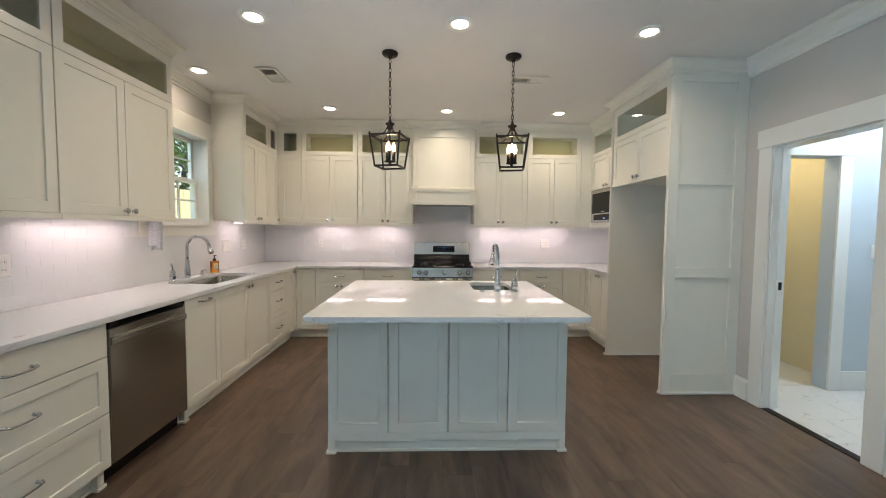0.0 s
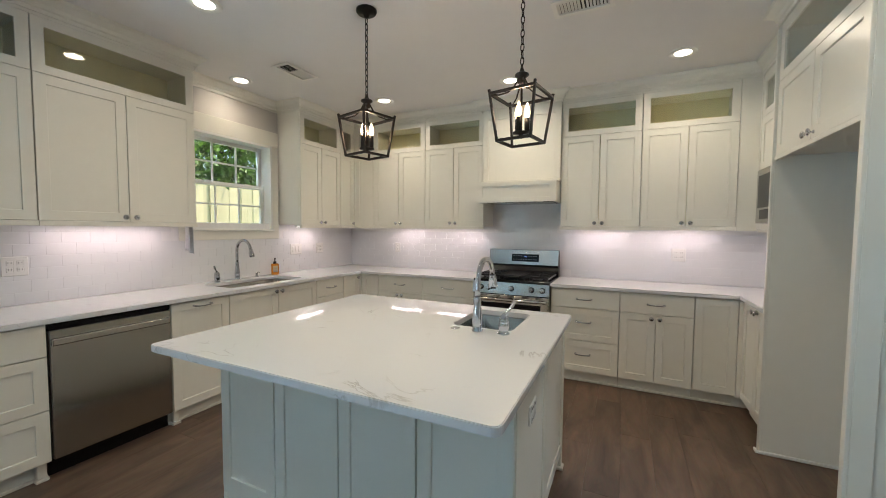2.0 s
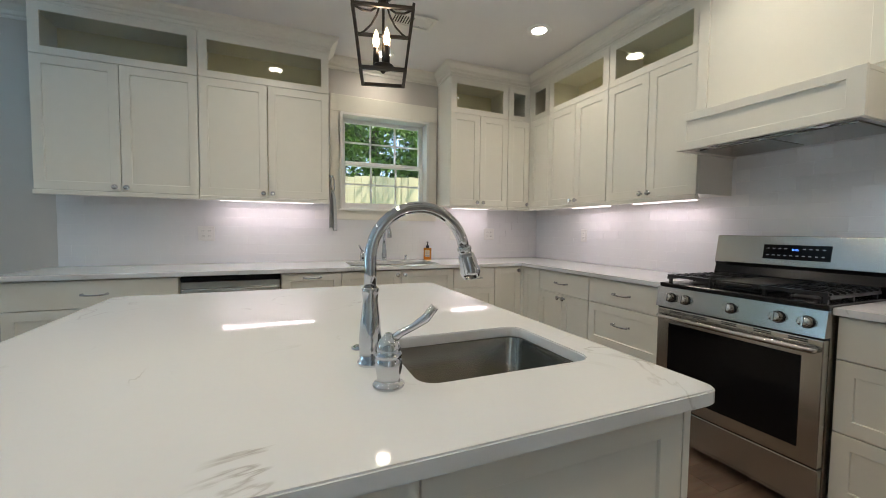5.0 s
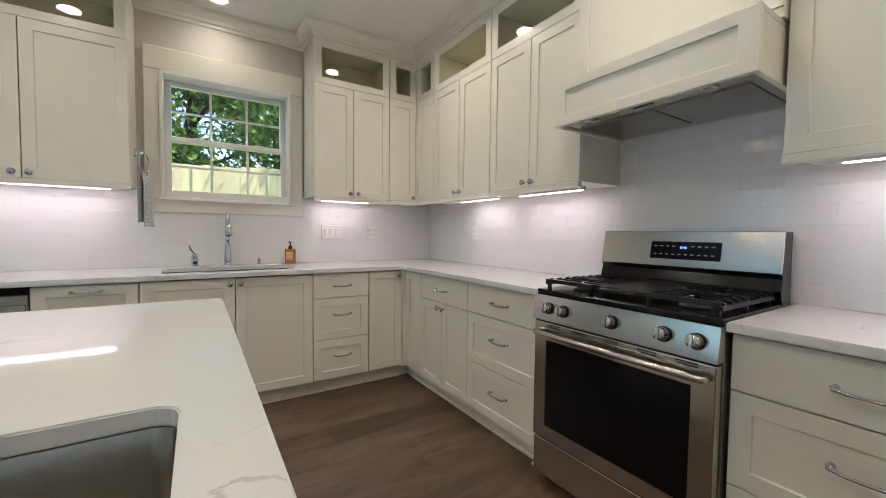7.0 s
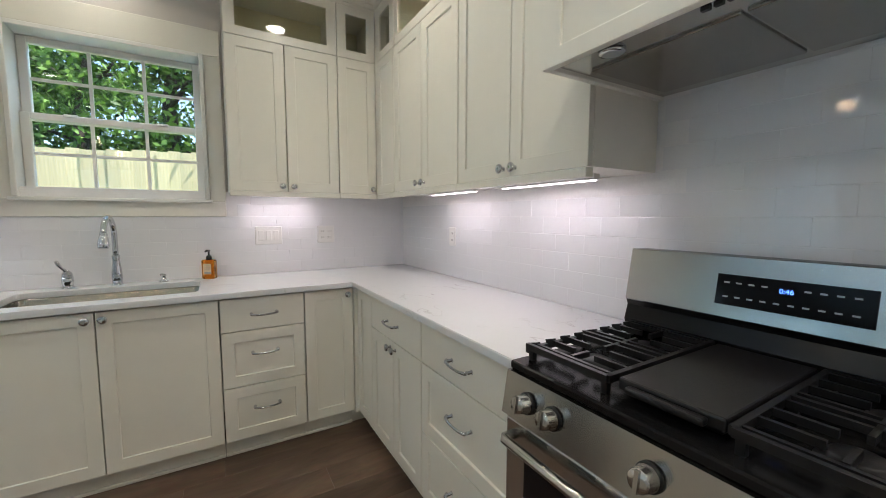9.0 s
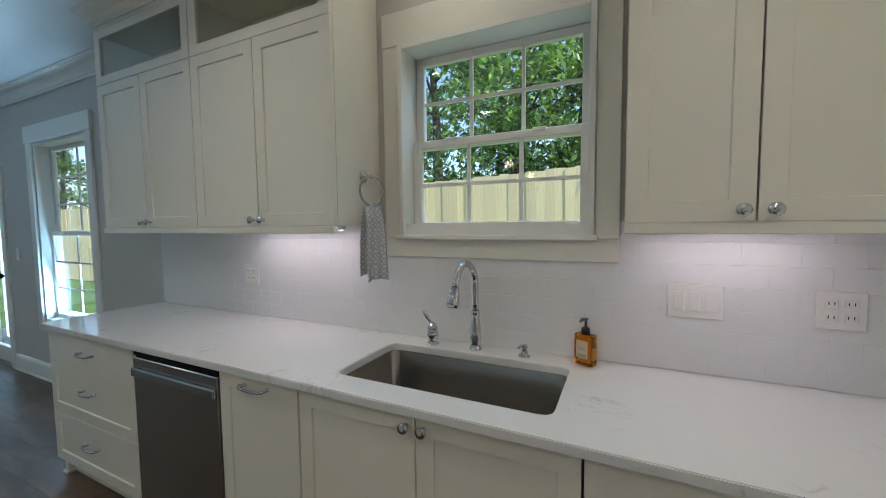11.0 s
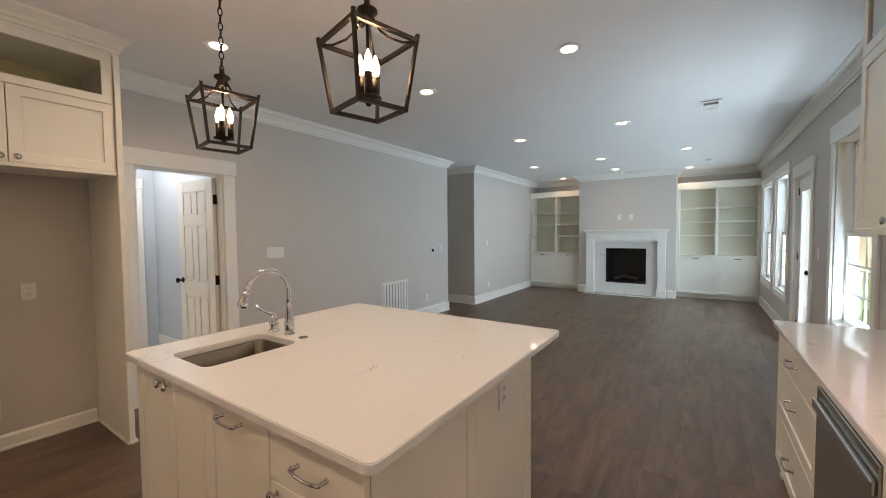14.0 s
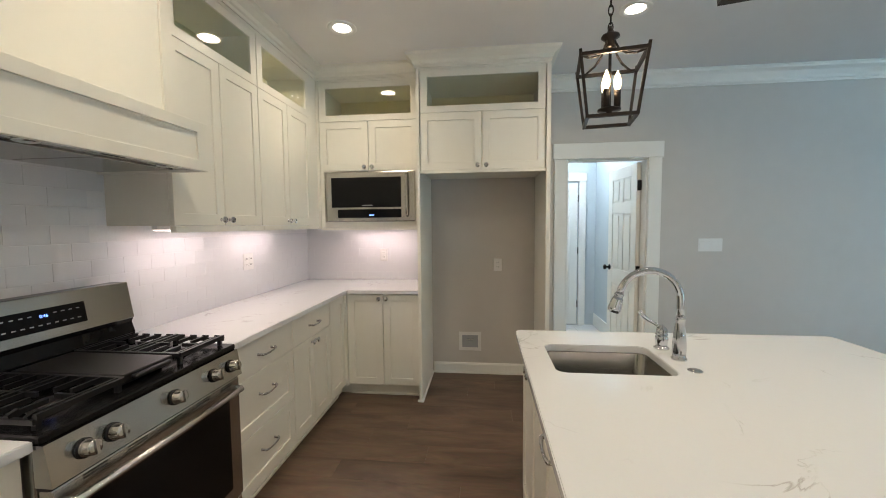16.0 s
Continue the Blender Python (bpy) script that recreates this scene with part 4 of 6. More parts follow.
part("mantle_top", boxes((HX0, HX1, HY + .02, WB - .001, 1.846, 1.866), b=0.002), CABINET, hd)
part("mantle_front", boxes((HX0, HX1, HY + .008, HY + 0.02, 1.662, 1.866)), CABINET, hd)
part("mantle_frame", open_frame(bmesh.new(), HX0, HX1, 1.662, 1.866, HY, 0.008, 0.06, 0.045), CABINET, hd)
ins = part("vent_insert", boxes((HX0 + 0.022, HX1 - 0.022, HY + 0.022, WB - 0.02, 1.671, 1.70), b=0.003), STEEL, hd, "stainless steel vent insert")
for a, b in ((HX0 + 0.06, 0.165), (0.175, HX1 - 0.06)):
    part("filter", boxes((a, b, HY + 0.12, WB - 0.08, 1.665, 1.672), b=0.002), SINK_STEEL, ins, "mesh grease filter")
for x in (HX0 + 0.16, HX1 - 0.16):
    part("hood_light", lathe(bmesh.new(), [(0.03, 1.671), (0.03, 1.664), (0.022, 1.662), (0.004, 1.662)], (x, HY + 0.065, 0)), CHROME, ins)
for k in range(4):
    part("button", boxes((0.13 + k * 0.022, 0.145 + k * 0.022, HY + 0.045, HY + 0.055, 1.665, 1.672)), DARK_HOLE, ins)

mw = thing("microwave", "stainless steel built-in microwave with black glass door", "microwave", pose(2.09, 4.838, 0, 0, 0, -90))
part("body", boxes((0.003, 0.755, 0.0, 0.40, 1.4525, 1.868), b=0.004), STEEL, mw)
md = part("door", boxes((0.003, 0.755, -0.028, -0.001, 1.455, 1.866), b=0.006), STEEL, mw)
part("door_glass", boxes((0.05, 0.64, -0.031, -0.027, 1.572, 1.818), b=0.002), BLACK_GLASS, md)
part("control_strip", boxes((0.10, 0.64, -0.031, -0.027, 1.486, 1.556), b=0.002), BLACK_GLASS, md)
part("clock_display", boxes((0.37, 0.41, -0.0318, -0.0308, 1.503, 1.512)), BLUE_GLOW, md, "blue clock display")
part("brand_mark", boxes((0.31, 0.40, -0.0318, -0.0308, 1.585, 1.592)), GREY_TEXT_AND_SHADE, md)
tb = bmesh.new()
tube(tb, [(0.69, -0.028, 1.50), (0.69, -0.058, 1.515), (0.69, -0.064, 1.56), (0.69, -0.066, 1.66), (0.69, -0.064, 1.76), (0.69, -0.058, 1.825), (0.69, -0.028, 1.84)], 0.011, 10)
part("handle", tb, STEEL, md)

dw = thing("dishwasher", "dark stainless steel dishwasher with a pocket handle", "dishwasher", pose(BASEL, 1.971, 0, 0, 0, 90))
part("body", boxes((0.004, 0.616, 0.03, 0.57, 0.10, 0.865)), BLACK_ENAMEL, dw)
part("toe_plate", boxes((0.004, 0.616, 0.07, 0.085, 0.0, 0.10)), BLACK_ENAMEL, dw)
dd = part("door", boxes((0.006, 0.614, -0.004, 0.03, 0.11, 0.828), b=0.004), DARK_STEEL, dw)
part("control_strip", boxes((0.006, 0.614, -0.001, 0.03, 0.836, 0.862), b=0.003), BLACK_GLASS, dw, "black control strip")
part("handle_pocket", boxes((0.008, 0.612, 0.008, 0.03, 0.828, 0.836)), BLACK_ENAMEL, dw)
part("handle_bar", boxes((0.012, 0.608, -0.020, -0.0035, 0.742, 0.782), b=0.006), STEEL, dd, "brushed steel handle lip")

# ---------- lamps ----------
for k, (x, y) in enumerate(CANS):
    if k == 0:
        can = thing("recessed_light", "round white recessed ceiling light, switched on", "ceiling light", pose(x, y, CEIL), "recessed ceiling lights")
        bm = bmesh.new()
        lathe(bm, [(0.094, 0.0), (0.094, -0.004), (0.088, -0.009), (0.070, -0.010), (0.056, -0.004), (0.054, -0.002)], seg=28)
        part("trim_ring", bm, TRIM, can)
        part("lens", lathe(bmesh.new(), [(0.055, -0.002), (0.055, -0.004), (0.05, -0.006), (0.003, -0.0075)], seg=28), CAN_GLOW, can, "glowing round lens")
    else:
        copy_thing(can, pose(x, y, CEIL))
for axis, at, a, b in STRIPS:
    z = 1.409 if at < 2.1 or axis == "x" else 1.389
    m = pose(at, (a + b) / 2, z, 0, 0, 90) if axis == "y" else pose((a + b) / 2, at, z)
    h = (b - a) / 2
    s = thing("led_strip_light", "slim white strip light under the wall cabinets, switched on", "strip light", m, "under-cabinet lights")
    part("housing", boxes((-h, h, -0.016, 0.016, 0.0, 0.0208), b=0.001), PLASTIC, s)
    part("diffuser", boxes((-h + .01, h - .01, -0.012, 0.012, -0.0035, 0.0)), LED_GLOW, s)


def lantern(x, y):
    """Open tapered cage lantern on a chain: canopy, chain, cage, candle cluster."""
    t = thing("pendant_lantern", "dark bronze open cage pendant lantern with lit candle bulbs", "pendant lamp", pose(x, y, CEIL, 0, 0, -14), "lanterns over the island")
    part("canopy", lathe(bmesh.new(), [(0.062, 0.0), (0.062, -0.012), (0.055, -0.022), (0.02, -0.026), (0.012, -0.045), (0.003, -0.048)]), BRONZE, t)
    ztop, zb, zt = -0.532, -0.876, -0.646
    z, k = -0.045, 0
    while z > ztop + 0.02:
        bm = bmesh.new()
        pts = [((0.009 * math.cos(a)), 0.0, z - 0.021 + 0.021 * math.sin(a)) for a in (2 * math.pi * i / 12 for i in range(13))]
        tube(bm, pts, 0.0028, 6, False)
        if k % 2:
            bm.transform(Matrix.Rotation(radians(90), 4, "Z"))
        part("chain_link", bm, BRONZE, t)
        z -= 0.034
        k += 1
    part("top_cap", lathe(bmesh.new(), [(0.006, ztop + 0.03), (0.012, ztop + 0.01), (0.016, ztop), (0.034, ztop - 0.006), (0.036, ztop - 0.014), (0.02, ztop - 0.026), (0.022, ztop - 0.05), (0.006, ztop - 0.056)]), BRONZE, t)
    a, b = 0.119, 0.090
    sq = lambda s: ((-s, -s), (s, -s), (s, s), (-s, s))
    for k in range(4):
        for s, zz, nm in ((a, zt, "top_bar"), (b, zb, "bottom_bar")):
            p, q = sq(s)[k], sq(s)[(k + 1) % 4]
            part(nm, bar(bmesh.new(), (*p, zz), (*q, zz), 0.013), BRONZE, t)
        part("corner_post", bar(bmesh.new(), (*sq(a * 1.02)[k], zt + 0.02), (*sq(b)[k], zb - .006), 0.011), BRONZE, t)
        cx, cy = sq(1)[k]
        pts = [(cx * r, cy * r, zz) for r, zz in ((0.013, ztop - 0.03), (0.02, ztop - 0.05), (0.030, ztop - 0.075), (0.052, ztop - 0.102), (0.085, ztop - 0.118), (a, zt - 0.004))]
        part("scroll_arm", tube(bmesh.new(), pts, 0.0045, 6), BRONZE, t)
    part("stem", tube(bmesh.new(), [(0, 0, ztop - 0.05), (0, 0, zb + 0.035)], 0.006, 8), BRONZE, t)
    part("candle_plate", lathe(bmesh.new(), [(0.004, zb + 0.015), (0.01, zb + 0.02), (0.012, zb + 0.035), (0.045, zb + 0.04), (0.045, zb + 0.046), (0.004, zb + 0.048)]), BRONZE, t)
    for k in range(3):
        r = radians(120 * k + 30)
        px, py = 0.030 * math.cos(r), 0.030 * math.sin(r)
        cd = part("candle_sleeve", lathe(bmesh.new(), [(0.013, zb + 0.045), (0.013, zb + 0.118), (0.004, zb + 0.119)], (px, py, 0), seg=12), BRONZE, t)
        part("bulb", lathe(bmesh.new(), [(0.007, zb + 0.119), (0.013, zb + 0.135), (0.0145, zb + 0.15), (0.011, zb + 0.17), (0.004, zb + 0.19), (0.001, zb + 0.196)], (px, py, 0), seg=12), BULB_GLOW, cd, "glowing candle bulb")
    return t


first = lantern(*PENDANTS[0])
copy_thing(first, pose(PENDANTS[1][0], PENDANTS[1][1], CEIL, 0, 0, -10))

# ---------- taps, soap, towel ----------
def arc(c, r, a0, a1, n, plane):
    """Points of an arc in the plane of (direction, z) from a centre."""
    out = []
    for k in range(n + 1):
        a = radians(a0 + (a1 - a0) * k / n)
        out.append((c[0] + plane[0] * r * math.cos(a), c[1] + plane[1] * r * math.cos(a), c[2] + r * math.sin(a)))
    return out


def faucet(name, x, y, d, reach, top, label):
    """Gooseneck faucet with a flared body; d is the way of the spout in plan."""
    f = thing(name, label, "faucet")
    z = TOP
    part("body", lathe(bmesh.new(), [(0.027, z), (0.028, z + 0.006), (0.023, z + 0.010), (0.024, z + 0.03), (0.025, z + 0.055), (0.021, z + 0.10), (0.0165, z + 0.14), (0.018, z + 0.158), (0.019, z + 0.165), (0.016, z + 0.168)], (x, y, 0)), CHROME, f)
    r = reach / 2
    c = (x + d[0] * r, y + d[1] * r, top - r)
    pts = [(x, y, z + 0.165), (x, y, z + 0.20)] + arc(c, r, 180, 12, 16, d)
    part("spout", tube(bmesh.new(), pts, 0.0135, 18), CHROME, f)
    p, q = Vector(pts[-1]), Vector(pts[-2])
    n = (p - q).normalized()
    steps = [(0.0, 0.0145), (0.003, 0.0175), (0.009, 0.0175), (0.011, 0.0155), (0.017, 0.0155), (0.020, 0.0195), (0.026, 0.0205), (0.045, 0.0225), (0.058, 0.0245), (0.068, 0.0245), (0.070, 0.022), (0.076, 0.0215), (0.078, 0.018)]
    part("spray_head", tube(bmesh.new(), [p + n * s for s, _ in steps], [w for _, w in steps], 14), CHROME, f)
    part("spray_button", tube(bmesh.new(), [p + n * 0.028 + Vector((*d, 0)) * 0.017, p + n * 0.052 + Vector((*d, 0)) * 0.020], 0.007, 8), CHROME, f)
    return f


def valve(name, x, y, d, label, reach=1.0):
    f = thing(name, label, "faucet handle")
    z = TOP
    part("base", lathe(bmesh.new(), [(0.029, z), (0.030, z + 0.004), (0.028, z + 0.007), (0.0235, z + 0.009), (0.0215, z + 0.013), (0.0225, z + 0.022), (0.025, z + 0.036), (0.0255, z + 0.045), (0.0235, z + 0.053), (0.0215, z + 0.056), (0.0245, z + 0.058), (0.0245, z + 0.062), (0.0215, z + 0.064), (0.0225, z + 0.070), (0.0215, z + 0.079), (0.017, z + 0.088), (0.009, z + 0.094), (0.0085, z + 0.097), (0.006, z + 0.100), (0.002, z + 0.101)], (x, y, 0), "z", 32), CHROME, f)
    pts = [(x + d[0] * s * reach, y + d[1] * s * reach, z + h) for s, h in ((0.0, 0.082), (0.022, 0.100), (0.045, 0.112), (0.068, 0.128), (0.085, 0.150))]
    part("lever", tube(bmesh.new(), pts, [0.010, 0.007, 0.007, 0.009, 0.0085], 10), CHROME, f)
    return f


faucet("island_faucet", 0.505, 2.783, (0.0, 1.0), 0.225, 1.243, "polished chrome gooseneck faucet on the island")
valve("faucet_handle", 0.635, 2.79, (0.35, 0.94), "chrome single-lever faucet handle on the island")
faucet("sink_faucet", -2.192, 3.481, (1.0, -0.03), 0.20, 1.275, "polished chrome gooseneck faucet behind the sink")
valve("faucet_handle", -2.19, 3.279, (0.4, -0.92), "chrome single-lever faucet handle behind the sink", 0.45)
b = thing("disposal_button", "round chrome disposal button on the island worktop", "button")
part("ring", lathe(bmesh.new(), [(0.024, TOP), (0.024, TOP + 0.003), (0.019, TOP + 0.005), (0.016, TOP + 0.0035)], (0.388, 2.785, 0)), CHROME, b)
part("cap", lathe(bmesh.new(), [(0.0155, TOP + 0.002), (0.0155, TOP + 0.005), (0.012, TOP + 0.006), (0.002, TOP + 0.006)], (0.388, 2.785, 0)), CHROME, b)
p = thing("soap_dispenser", "small chrome soap dispenser behind the sink", "soap dispenser")
part("base", lathe(bmesh.new(), [(0.024, TOP), (0.024, TOP + 0.005), (0.014, TOP + 0.012), (0.010, TOP + 0.03), (0.012, TOP + 0.036), (0.013, TOP + 0.046), (0.004, TOP + 0.049)], (-2.19, 3.69, 0)), CHROME, p)
part("spout", tube(bmesh.new(), [(-2.19, 3.69, TOP + 0.043), (-2.16, 3.685, TOP + 0.052), (-2.135, 3.68, TOP + 0.050)], [0.006, 0.005, 0.004], 8), CHROME, p)

AMBER = glass("amber_soap", (0.80, 0.30, 0.03), 0.02, 1.38)
PAPER = material("cream_paper_label", (0.70, 0.58, 0.38), 0.6, grain=0.08, scale=60)
BLACK_PLASTIC = material("black_plastic", (0.015, 0.015, 0.015), 0.35, grain=0.1, scale=40)
s = thing("soap_bottle", "amber soap bottle with black pump and paper label", "soap bottle", pose(-2.195, 3.918, TOP, 0, 0, 60))
bm = boxes((-0.037, 0.037, -0.022, 0.022, 0.0, 0.118), b=0.008)
part("bottle", bm, AMBER, s)
part("label", boxes((-0.024, 0.024, -0.0232, -0.0222, 0.03, 0.095)), PAPER, s, "cream paper label")
part("label_band", boxes((-0.020, 0.020, -0.0238, -0.0233, 0.033, 0.045), (-0.016, 0.016, -0.0238, -0.0233, 0.060, 0.063), (-0.016, 0.016, -0.0238, -0.0233, 0.068, 0.071)), GREY_TEXT_AND_SHADE, s)
part("collar", lathe(bmesh.new(), [(0.016, 0.117), (0.016, 0.132), (0.013, 0.142), (0.005, 0.144)]), BLACK_PLASTIC, s)
part("pump", tube(bmesh.new(), [(0, 0, 0.142), (0, 0, 0.166), (0.0, 0.0, 0.176)], [0.005, 0.005, 0.010], 10), BLACK_PLASTIC, s)
part("nozzle", tube(bmesh.new(), [(0.0, 0.0, 0.172), (0.0, -0.022, 0.174), (0.0, -0.034, 0.168)], [0.007, 0.006, 0.004], 8), BLACK_PLASTIC, s)

# towel ring on the side of the wall cabinet, with its towel
TR = (-2.135, 2.962, 1.65)
ring = thing("towel_ring", "polished chrome towel ring on the cabinet side", "towel ring")
part("mount", lathe(bmesh.new(), [(0.027, 0), (0.027, 0.005), (0.020, 0.010), (0.011, 0.014), (0.008, 0.022), (0.007, 0.040), (0.011, 0.045), (0.010, 0.053), (0.003, 0.055)], (TR[0], TR[1] - 0.002, TR[2]), "y"), CHROME, ring)
rr = 0.066
hang = pose(TR[0], TR[1] + 0.047, TR[2] - rr, 0, 0, -20)
bm = tube(bmesh.new(), [(rr * math.sin(a), 0, rr * math.cos(a)) for a in (2 * math.pi * k / 32 for k in range(33))], 0.0055, 8, False)
bm.transform(hang)
part("hoop", bm, CHROME, ring)


def towel():
    """Folded hand towel hung through the ring: front and back falls with soft pleats."""
    bm = bmesh.new()
    nu, nv = 18, 22
    rows = []
    for side, length in ((0, 0.345), (1, 0.32)):
        for j in (range(nv, -1, -1) if side == 0 else range(1, nv + 1)):
            v = j / nv
            row = []
            for i in range(nu + 1):
                u = i / nu - 0.5
                w = 0.088 + 0.030 * min(1, v * 2.2)
                ripple = 0.007 * math.sin(u * 15 + 1.3 * side + v * 1.2) * (0.4 + v)
                y = 0.016 * min(1, v * 5) + ripple
                row.append(bm.verts.new((u * w + 0.010 * v * (1 if side else -1), (y if side == 0 else -y * 0.7), -length * v + 0.006 * math.cos(u * 5))))
            rows.append(row)
    for a, c in zip(rows, rows[1:]):
        for i in range(nu):
            bm.faces.new((a[i], a[i + 1], c[i + 1], c[i])).smooth = True
    return bm


def cloth():
    m = material("printed_cotton", (0.72, 0.73, 0.74), 0.9, bump=0.4, bump_scale=900)
    n, l = m.node_tree.nodes, m.node_tree.links
    p = n["Principled BSDF"]
    tc, vor, ramp, mp = n.new("ShaderNodeTexCoord"), n.new("ShaderNodeTexVoronoi"), n.new("ShaderNodeValToRGB"), n.new("ShaderNodeMapping")
    mp.inputs["Scale"].default_value = (1, 0.0, 1)
    vor.feature, vor.inputs["Scale"].default_value, vor.inputs["Randomness"].default_value = "F1", 42, 0.25
    e = ramp.color_ramp.elements
    e[0].position, e[0].color = 0.30, (0.66, 0.67, 0.69, 1)
    e[1].position, e[1].color = 0.38, (0.42, 0.44, 0.48, 1)
    k = ramp.color_ramp.elements.new(0.52)
    k.color = (0.48, 0.50, 0.53, 1)
    k = ramp.color_ramp.elements.new(0.60)
    k.color = (0.70, 0.71, 0.72, 1)
    l.new(tc.outputs["Object"], mp.inputs["Vector"]), l.new(mp.outputs[0], vor.inputs["Vector"]), l.new(vor.outputs["Distance"], ramp.inputs["Fac"]), l.new(ramp.outputs["Color"], p.inputs["Base Color"])
    return m


tw = single("hand_towel", towel(), cloth(), "grey and white patterned cotton towel hung on a ring", "towel", hang @ pose(0, 0, -rr + 0.006))
mod = tw.modifiers.new("thickness", "SOLIDIFY")
mod.thickness = 0.003

# ---------- switches, outlets, vents ----------
def wall_plate(m, kind, w=0.075, h=0.118, label="white wall outlet plate", cat="outlet"):
    t = thing("switch_plate" if kind != "outlet" else "wall_outlet", label, cat, m)
    part("plate", boxes((-w / 2, w / 2, -0.006, 0, -h / 2, h / 2), b=0.003), PLASTIC, t)
    n = max(1, round(w / 0.048) - (0 if w > 0.09 else 0)) if kind == "switch" else max(1, round(w / 0.06))
    for k in range(n):
        x = (k - (n - 1) / 2) * 0.046
        if kind == "switch":
            part("rocker", boxes((x - 0.016, x + 0.016, -0.0095, -0.0055, -0.033, 0.033), b=0.002), PLASTIC, t)
        else:
            for z in (-0.021, 0.021):
                s = part("socket", boxes((x - 0.016, x + 0.016, -0.0085, -0.0055, z - 0.014, z + 0.014), b=0.003), PLASTIC, t)
                part("slot", boxes((x - 0.008, x - 0.0055, -0.009, -0.008, z - 0.004, z + 0.006)), DARK_HOLE, s)
                part("slot", boxes((x + 0.0055, x + 0.008, -0.009, -0.008, z - 0.004, z + 0.006)), DARK_HOLE, s)
    return t


TW = 0.011
onL = lambda y, z: pose(WL + TW, y, z, 0, 0, 90)
onB = lambda x, z: pose(x, WB - TW, z)
onR = lambda y, z, o=0.0: pose(WR - o, y, z, 0, 0, -90)
wall_plate(onL(4.265, 1.155), "switch", 0.165, 0.12, "white triple rocker switch plate on the tiles", "switch")
wall_plate(onL(4.64, 1.155), "outlet", 0.12, 0.12, "white double outlet plate on the tiles")
wall_plate(onL(2.035, 1.145), "outlet", 0.12, 0.12, "white double outlet plate on the tiles")
wall_plate(onB(-1.505, 1.155), "outlet", label="white outlet plate on the tiles")
wall_plate(onB(1.60, 1.165), "outlet", 0.12, 0.12, "white double outlet plate on the tiles")
wall_plate(onR(4.485, 1.14, TW), "outlet", label="white outlet plate under the microwave")
wall_plate(onR(1.545, 1.225), "switch", 0.20, 0.115, "white four-gang rocker switch plate on the grey wall", "switch")
wall_plate(onR(3.40, 1.045), "outlet", label="white outlet plate in the refrigerator space")
wall_plate(onR(-1.23, 0.32), "outlet", label="white outlet plate above the baseboard")
wall_plate(onR(-1.65, 1.165), "switch", 0.10, 0.12, "white rocker switch plate beside the thermostat", "switch")
wall_plate(pose(WR2, -3.1, 1.2, 0, 0, -90), "switch", 0.075, 0.118, "white rocker switch plate on the grey wall", "switch")
wall_plate(pose(WR2, -3.2, 0.33, 0, 0, -90), "outlet", label="white outlet plate above the baseboard")
wall_plate(pose(WL, -1.30, 1.18, 0, 0, 90), "switch", 0.075, 0.118, "white rocker switch plate beside the patio door", "switch")
wall_plate(pose(IX1 - 0.006, 2.50, 0.70, 0, 0, 90), "outlet", 0.118, 0.075, "white outlet plate on the island side")
wall_plate(pose(IX0 + 0.006, 2.55, 0.76, 0, 0, -90), "outlet", label="white outlet plate on the island side")
wall_plate(pose(-0.02, -5.35, 1.74, 0, 0, 180), "outlet", label="white outlet plate over the mantel")
wall_plate(pose(0.22, -5.35, 1.74, 0, 0, 180), "outlet", label="white cable plate over the mantel")
wall_plate(pose(3.79, 3.1, 1.2), "switch", 0.075, 0.118, "white rocker switch plate in the bathroom", "switch")

t = thing("thermostat", "small black and white wall thermostat", "thermostat", onR(-1.40, 1.125))
part("case", boxes((-0.06, 0.06, -0.02, 0, -0.045, 0.045), b=0.006), PLASTIC, t)
part("screen", boxes((-0.038, 0.02, -0.0215, -0.0195, -0.026, 0.026), b=0.001), BLACK_GLASS, t)

g = thing("return_air_grille", "white slatted return air grille low on the wall", "vent", onR(-0.11, 0.0))
part("frame", open_frame(bmesh.new(), 0.0, 0.60, 0.18, 0.69, -0.012, 0.011, 0.035, 0.035), TRIM, g)
# grey sheet carries the shade between the slats
part("backing", boxes((0.03, 0.57, -0.003, -0.0005, 0.21, 0.66)), GREY_TEXT_AND_SHADE, g)
for k in range(8):
    x = 0.07 + k * 0.0657
    bm = boxes((-0.025, 0.025, -0.0012, 0.0012, 0.216, 0.654))
    bm.transform(pose(x, -0.008, 0, 0, 0, 6))
    part("slat", bm, TRIM, g)

wb = thing("water_supply_box", "white recessed water supply box in the refrigerator space", "outlet box", onR(3.66, 0.31))
part("flange", open_frame(bmesh.new(), -0.105, 0.105, -0.09, 0.09, -0.006, 0.005, 0.03, 0.03), PLASTIC, wb)
# flat sheet, the box's inner shade is put into its grey
part("recess", boxes((-0.078, 0.078, -0.001, 0.0, -0.063, 0.063)), GREY_TEXT_AND_SHADE, wb, "flat grey sheet for the shade inside the box")
part("valve", tube(bmesh.new(), [(-0.02, -0.002, 0.02), (-0.02, -0.018, 0.02), (0.01, -0.018, 0.02), (0.03, -0.016, 0.022)], 0.007, 8), CHROME, wb)


